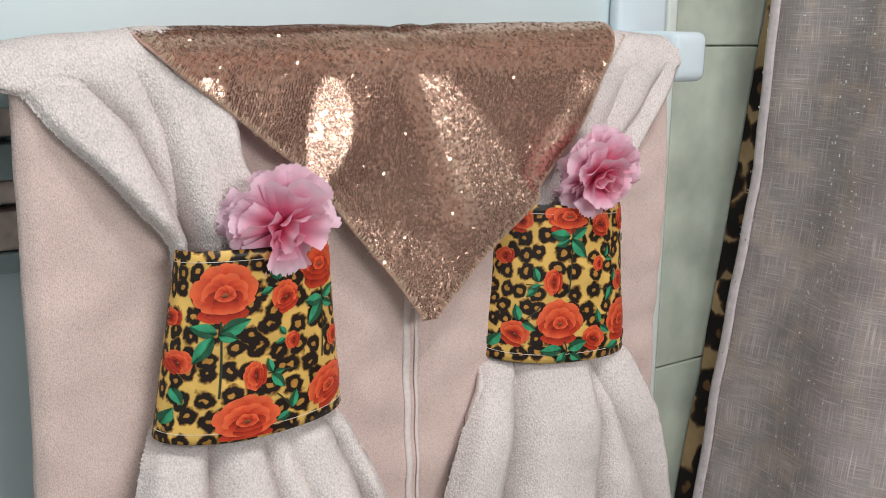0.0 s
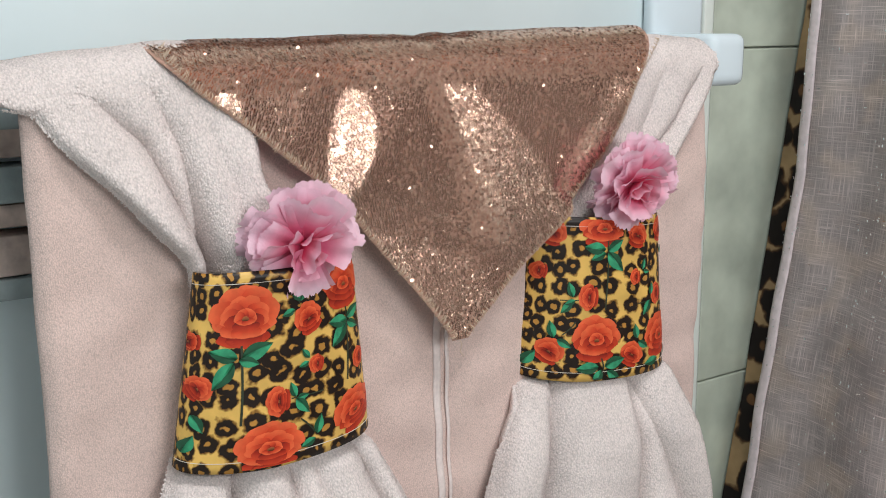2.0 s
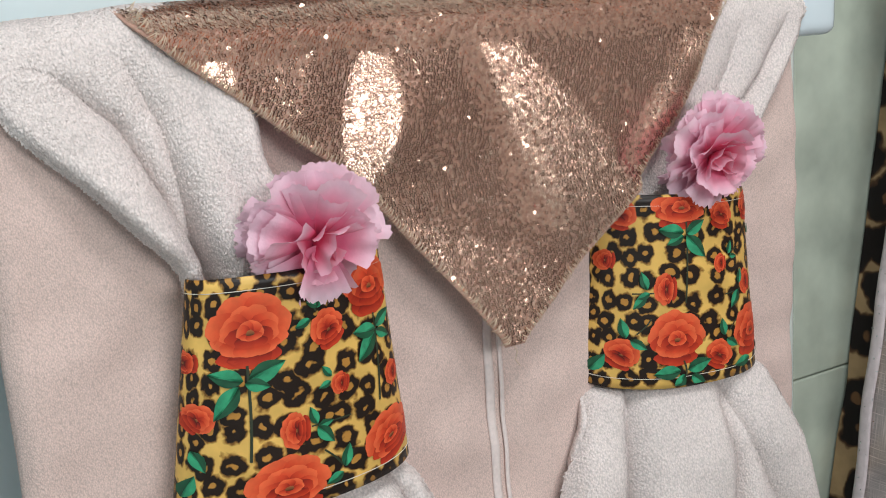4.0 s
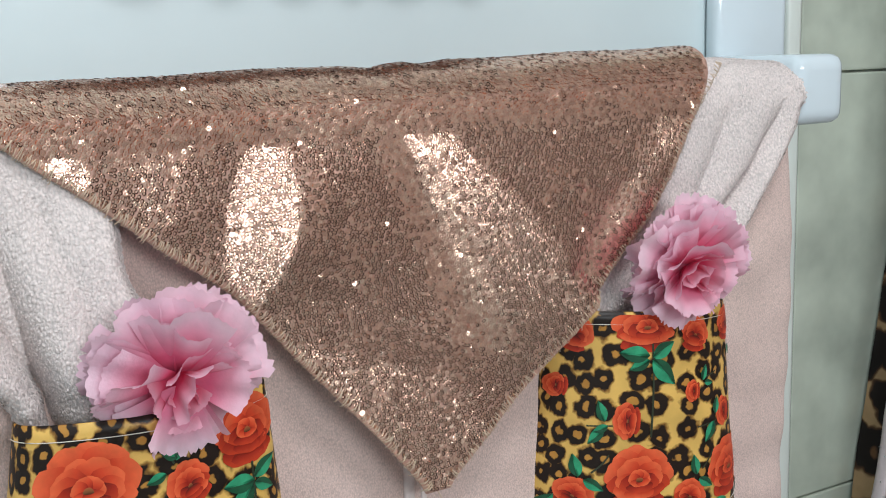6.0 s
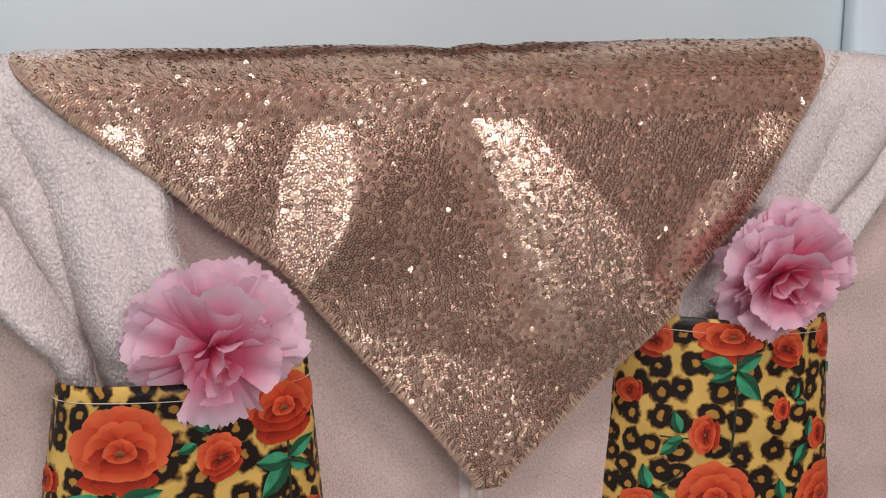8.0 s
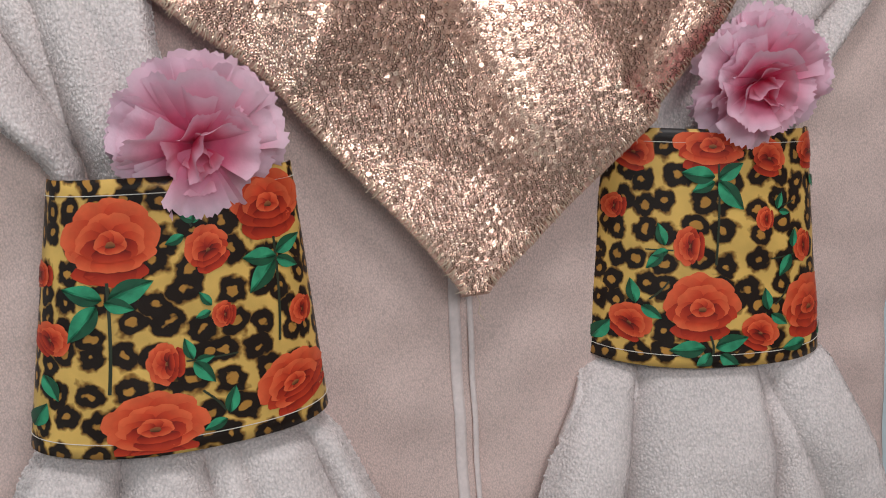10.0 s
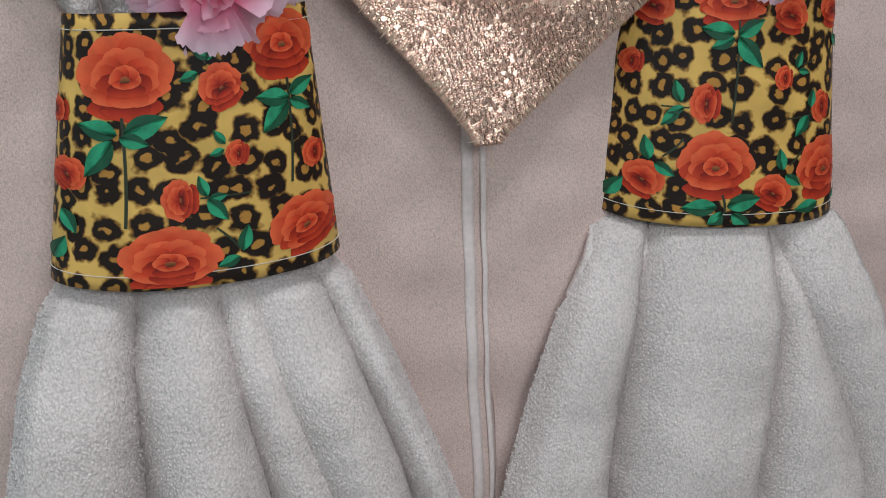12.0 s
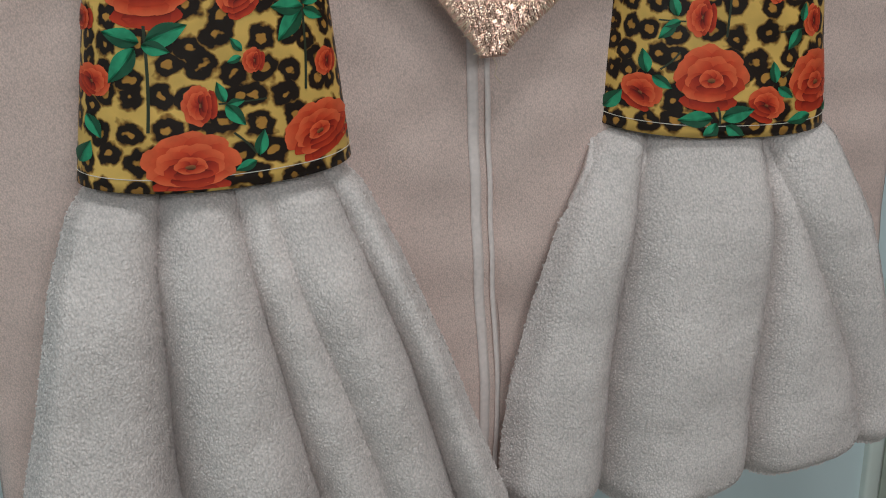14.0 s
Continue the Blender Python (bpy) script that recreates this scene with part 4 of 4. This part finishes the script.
def edging(line, side, seed):
    """Overlocked edge: slanting thread loops that wrap the rim, some of them loose."""
    rng = random.Random(seed)
    verts, faces = [], []
    pts = [Vector((float(ease(z, line)), 0, z)) for z in np.linspace(1.002, 1.203, 200)]
    run, last = 0.0, pts[0]
    for p in pts[1:]:
        d = p - last
        n = max(1, int(d.length / 0.0010 + rng.random() * 0.6))
        for k in range(n):
            q = last + d * (k + rng.random()) / n
            t = d.normalized()
            inward = Vector((t.z, 0, -t.x)) * (1 if side < 0 else -1)
            if inward.x * side > 0:
                inward = -inward
            slant = t * rng.uniform(-0.0012, 0.0022)
            a = q - inward * rng.uniform(0.0, 0.0022 if rng.random() < 0.25 else 0.0008)
            b = q + inward * rng.uniform(0.0030, 0.0056) + slant
            ya, yb = cloth_front(a.x, a.z) + 0.0006, cloth_front(b.x, b.z) - 0.0016
            mid = (a + b) / 2
            ym = cloth_front(mid.x, mid.z) - 0.0026
            r = rng.uniform(0.00016, 0.00032)
            path = [Vector((a.x, ya, a.z)), Vector((a.x, ya - 0.0016, a.z)) + inward * 0.0006, Vector((mid.x, ym, mid.z)), Vector((b.x, yb, b.z))]
            base_i = len(verts)
            for c in path:
                for w in range(4):
                    verts.append(tuple(c + (t * math.cos(w * 1.571) + Vector((0, 1, 0)) * math.sin(w * 1.571)) * r))
            for m in range(3):
                for w in range(4):
                    faces.append((base_i + m * 4 + w, base_i + m * 4 + (w + 1) % 4, base_i + (m + 1) * 4 + (w + 1) % 4, base_i + (m + 1) * 4 + w))
        last = p
    me = bpy.data.meshes.new("overlock_edging")
    me.from_pydata(verts, [], faces)
    me.polygons.foreach_set("use_smooth", [True] * len(faces))
    tagged(part("overlock_edging", me, THREAD, cloth), "gold-beige overlocked thread edging", kind="stuff")


edging(EDGE_L, -1, 21)
edging(EDGE_R, 1, 22)
tube("loose_thread", [(0.002, -0.1145, 1.001), (0.004, -0.116, 0.996), (0.003, -0.115, 0.991), (0.007, -0.114, 0.986)], 0.0003, THREAD, cloth)


# ---- carnations ----
def petal_mesh(length, width, ruffle, curl, seed):
    """A fan-shaped petal with a toothed, ruffled rim."""
    rng = random.Random(seed)
    nr, nw = 10, 27
    ph, ph2 = rng.uniform(0, 6), rng.uniform(0, 6)
    pts, uv = np.zeros((nr, nw, 3)), np.zeros((nr, nw, 2))
    teeth = [rng.uniform(0.0, 0.028) * (1 if k % 2 else -1) - 0.05 * (rng.random() < 0.12) for k in range(nw)]
    for i in range(nr):
        r = i / (nr - 1)
        for j in range(nw):
            w = 2 * j / (nw - 1) - 1
            reach = length * r * (1 - 0.20 * w * w + (teeth[j] if i == nr - 1 else teeth[j] * 0.5 * r ** 4))
            x = w * width * (0.10 + 0.90 * r ** 0.75)
            lift = ruffle * r ** 1.8 * (math.sin(2.4 * w + ph) + 0.55 * math.sin(6.2 * w + ph2)) + 0.16 * width * w * w * r
            pts[i, j] = (x, reach, lift - curl * r * r * length)
            uv[i, j] = (0.5 + w / 2, r)
    return shell("petal", pts, uv)


PETAL_KINDS = [petal_mesh(ln, wd, rf, cl, 40 + k) for k, (ln, wd, rf, cl) in enumerate(
    ((0.019, 0.011, 0.0022, -0.25), (0.022, 0.013, 0.0026, -0.15), (0.028, 0.016, 0.0032, 0.0), (0.030, 0.0175, 0.0034, 0.12), (0.035, 0.019, 0.0036, 0.10), (0.036, 0.020, 0.0040, 0.20), (0.034, 0.017, 0.0036, 0.0)))]
for k, me in enumerate(PETAL_KINDS):
    me.materials.append(PETALS[2 if k < 2 else 1 if k < 4 else 0])


def carnation(centre, facing, scale, seed, label, stem_to, droop):
    rng = random.Random(seed)
    ob = thing("carnation", label, "artificial flower", "fabric carnations tucked into the cuffs")
    axis = Vector(facing).normalized()
    turn = axis.to_track_quat("Z", "Y").to_matrix().to_4x4()
    for kinds, count, lean, start in (((0, 1), 3, 20, 0.3), ((1, 2), 5, 42, 0.0), ((2, 3), 7, 60, 0.4), ((3, 4), 9, 76, 0.1), ((4, 5), 11, 90, 0.25), ((5, 6), 11, 102, 0.0)):
        for k in range(count):
            az = 2 * math.pi * (k + start + rng.uniform(-0.3, 0.3)) / count
            low = max(0.0, -math.cos(az))
            if lean > 45 and rng.random() < 0.75 * low:
                continue
            tilt = radians(90 - lean + rng.uniform(-13, 13) - 10 * low)
            m = Matrix.Rotation(az, 4, "Z") @ Matrix.Translation((0, 0.0015, -0.006)) @ Matrix.Rotation(tilt, 4, "X") @ Matrix.Rotation(rng.uniform(-0.45, 0.45), 4, "Y")
            p = part("petal", PETAL_KINDS[rng.choice(kinds)], None, ob)
            sc = scale * rng.uniform(0.80, 1.16) * (1 - 0.15 * low)
            p.matrix_basis = Matrix.Translation(centre) @ turn @ m @ Matrix.Diagonal((sc, sc, sc, 1))
    # longer petals that droop over the cuff
    for k, (spread, lean, size) in enumerate(droop):
        down = axis.cross(Vector((1, 0, 0))).normalized()
        down = -down if down.z > 0 else down
        side = axis.cross(down)
        a, l = radians(spread), radians(lean)
        go = (down * math.cos(a) + side * math.sin(a)) * math.sin(l) + axis * math.cos(l)
        up = (axis - go * axis.dot(go)).normalized()
        rot = Matrix((go.cross(up), go, up)).transposed().to_4x4()
        p = part("petal", PETAL_KINDS[5 + k % 2], None, ob)
        p.matrix_basis = Matrix.Translation(Vector(centre)) @ rot @ Matrix.Diagonal((scale * size, scale * size, scale * size, 1))
    c = Vector(centre)
    tube("stem", [c - axis * 0.004 * scale, c - axis * 0.012 + (Vector(stem_to) - c) * 0.3, Vector(stem_to), Vector(stem_to) + Vector((0, 0.004, -0.02))], 0.0017, STEM, ob, "dark green plastic stem", sides=8)
    return ob


carnation((-0.1285, -0.143, 1.0845), (-0.10, -1.0, -0.34), 0.98, 5, "pink fabric carnation tucked into a printed cuff", (-0.128, -0.128, 1.070), ((-34, 80, 0.84), (-4, 66, 0.86), (24, 84, 0.82), (8, 88, 0.98)))
carnation((0.1525, -0.134, 1.0940), (-0.05, -1.0, -0.32), 1.02, 9, "pink fabric carnation with dark stem beside the sequin cloth", (0.134, -0.118, 1.070), ((-20, 72, 0.86), (-38, 84, 0.80), (-12, 86, 0.96)))

# ---- shower curtains ----
def curtain(name, mat, label, edge, y0, y1, wave, seed, t):
    ob = thing(name, label, "shower curtain")
    zs = np.linspace(0.012, 2.395, 120)
    v = np.linspace(0, 1, 150)
    V, Z = np.meshgrid(v, zs)
    Yc = y0 + (y1 - y0) * V
    X = np.interp(Z, [k[0] for k in edge], [k[1] for k in edge])
    X = X + t * step(0.02, 0.10, y0 - Yc) + wave * (np.sin(Yc * 34 + seed + 1.5 * Z) - math.sin(y0 * 34 + seed)) * step(0, 0.06, y0 - Yc) + 0.006 * rumple(Yc, Z, 9, seed) * step(0, 0.05, y0 - Yc)
    Yc = Yc + 0.004 * rumple(Z * 0.0, Z, 16, seed + 2)
    uv = np.stack([Yc, Z], -1)
    body = part("panel", shell("panel", np.stack([X, Yc, Z], -1), uv), mat, ob)
    return ob, X, Yc, Z


leo, *_ = curtain("shower_curtain", FUR, "brown and black leopard print shower curtain behind voile", [(0.0, 0.30), (0.72, 0.417), (0.884, 0.449), (1.065, 0.480), (1.24, 0.507), (2.4, 0.66)], -0.006, -1.45, 0.008, 1.0, 0.03)
voile, VX, VY, VZ = curtain("sheer_curtain", VOILE, "sheer pinkish grey voile curtain with silver threads", [(0.0, 0.30), (0.722, 0.4015), (0.892, 0.427), (1.068, 0.455), (1.239, 0.464), (2.4, 0.60)], -0.045, -1.45, 0.012, 3.6, 0)
hem = np.stack([VX[:, :2], VY[:, :2], VZ[:, :2]], -1)
edge_w = np.linspace(0, 1, 5)
H3 = np.zeros((hem.shape[0], 5, 3))
for k, q in enumerate(edge_w):
    H3[:, k] = hem[:, 0] + np.array((-0.0022 - 0.0012 * math.sin(math.pi * q), -0.011 * q, 0.0))
thick(part("side_hem", shell("side_hem", H3), material("voile_hem", (0.70, 0.60, 0.61), 0.6, vary=0.15, scale=120, bump=0.4, bump_scale=900, dist=0.0006), voile, "denser folded hem of pink voile"), 0.0012)
rng = random.Random(77)
tv, tf = [], []
for k in range(560):
    y, z = -0.046 - 0.26 * rng.random() ** 0.8, rng.uniform(0.62, 1.30)
    if rng.random() < 0.5:
        y = -0.05 - rng.choice((0.0, 0.085, 0.118)) - rng.gauss(0, 0.006)
        y = min(y, -0.047)
    r = int(np.clip((z - 0.012) / (2.383 / 119), 0, 118))
    c = int(np.clip((-0.045 - y) / (1.405 / 149), 0, 148))
    x = VX[r, c] - 0.003
    s0, s1 = (0.0004, rng.uniform(0.0005, 0.0014)) if rng.random() < 0.5 else (rng.uniform(0.0005, 0.0014), 0.0004)
    k0 = len(tv)
    tv += [(x, y - s0, z - s1), (x - rng.uniform(0, 0.0008), y + s0, z - s1), (x - rng.uniform(0, 0.0008), y + s0, z + s1), (x, y - s0, z + s1)]
    tf.append((k0, k0 + 1, k0 + 2, k0 + 3))
me = bpy.data.meshes.new("silver_slub")
me.from_pydata(tv, [], tf)
tagged(part("silver_slub", me, SILVER, voile), "short glinting silver threads in the voile", kind="stuff")

# ---- things on the wall ----
plaque = thing("wall_plaque", "dark carved wooden plaque with an uneven lower edge", "wall plaque")
bm = bmesh.new()
n = 90
cols = []
for k in range(n + 1):
    x = -0.130 + 0.245 * k / n
    low = 1.2615 + 0.0035 * math.sin(k * 0.55) * math.sin(k * 0.17 + 1) + 0.0025 * noise.noise(Vector((k * 0.21, 0, 3)))
    col = [bm.verts.new((x, yy, zz)) for yy, zz in ((0.0, low), (-0.011, low), (-0.014, low + 0.005), (-0.014, 1.375), (-0.011, 1.382), (0.0, 1.382))]
    cols.append(col)
for a, b in zip(cols, cols[1:]):
    for q in range(5):
        bm.faces.new((a[q], b[q], b[q + 1], a[q + 1]))
bm.faces.new(cols[0])
bm.faces.new(list(reversed(cols[-1])))
bmesh.ops.recalc_face_normals(bm, faces=bm.faces)
part("carved_board", bm, DARKWOOD, plaque)
for k, (x, w) in enumerate(((-0.098, 0.020), (-0.052, 0.014), (-0.014, 0.018), (0.02, 0.012), (0.052, 0.020), (0.094, 0.016))):
    bm = bmesh.new()
    bmesh.ops.create_uvsphere(bm, u_segments=16, v_segments=10, radius=1.0)
    for v in bm.verts:
        v.co = Vector((x + v.co.x * w, -0.012 + v.co.y * 0.006, 1.270 + v.co.z * 0.0115))
    smooth(part("carved_flower", bm, DARKWOOD, plaque))

sign = thing("slat_sign", "weathered beige slats with grey edges behind the towel", "wall sign")
for z0, z1, x0 in ((1.138, 1.166, -0.420), (1.113, 1.130, -0.420), (1.096, 1.110, -0.420), (1.066, 1.091, -0.281)):
    boxed("slat", BOARD, sign, x0, -0.200, -0.030, -0.002, z0, z1, bevel=0.002)
for z0, z1, x0 in ((1.155, 1.167, -0.421), (1.111, 1.133, -0.421), (1.052, 1.065, -0.282)):
    boxed("painted_edge", BOARD_EDGE, sign, x0, -0.200, -0.034, -0.002, z0, z1, bevel=0.002)

# ---- wall tiles ----
TILE_H = 0.329
for r in range(-2, 5):
    for c in range(3):
        z0, z1 = 0.862 + r * TILE_H + 0.0008, min(0.862 + (r + 1) * TILE_H - 0.0008, ROOM_H)
        x0, x1 = 0.3760 + c * 0.30, 0.3760 + (c + 1) * 0.30 - 0.0024
        boxed("tile", TILE, wall, x0, x1, -0.003, 0.006, z0, z1, bevel=0.0016)
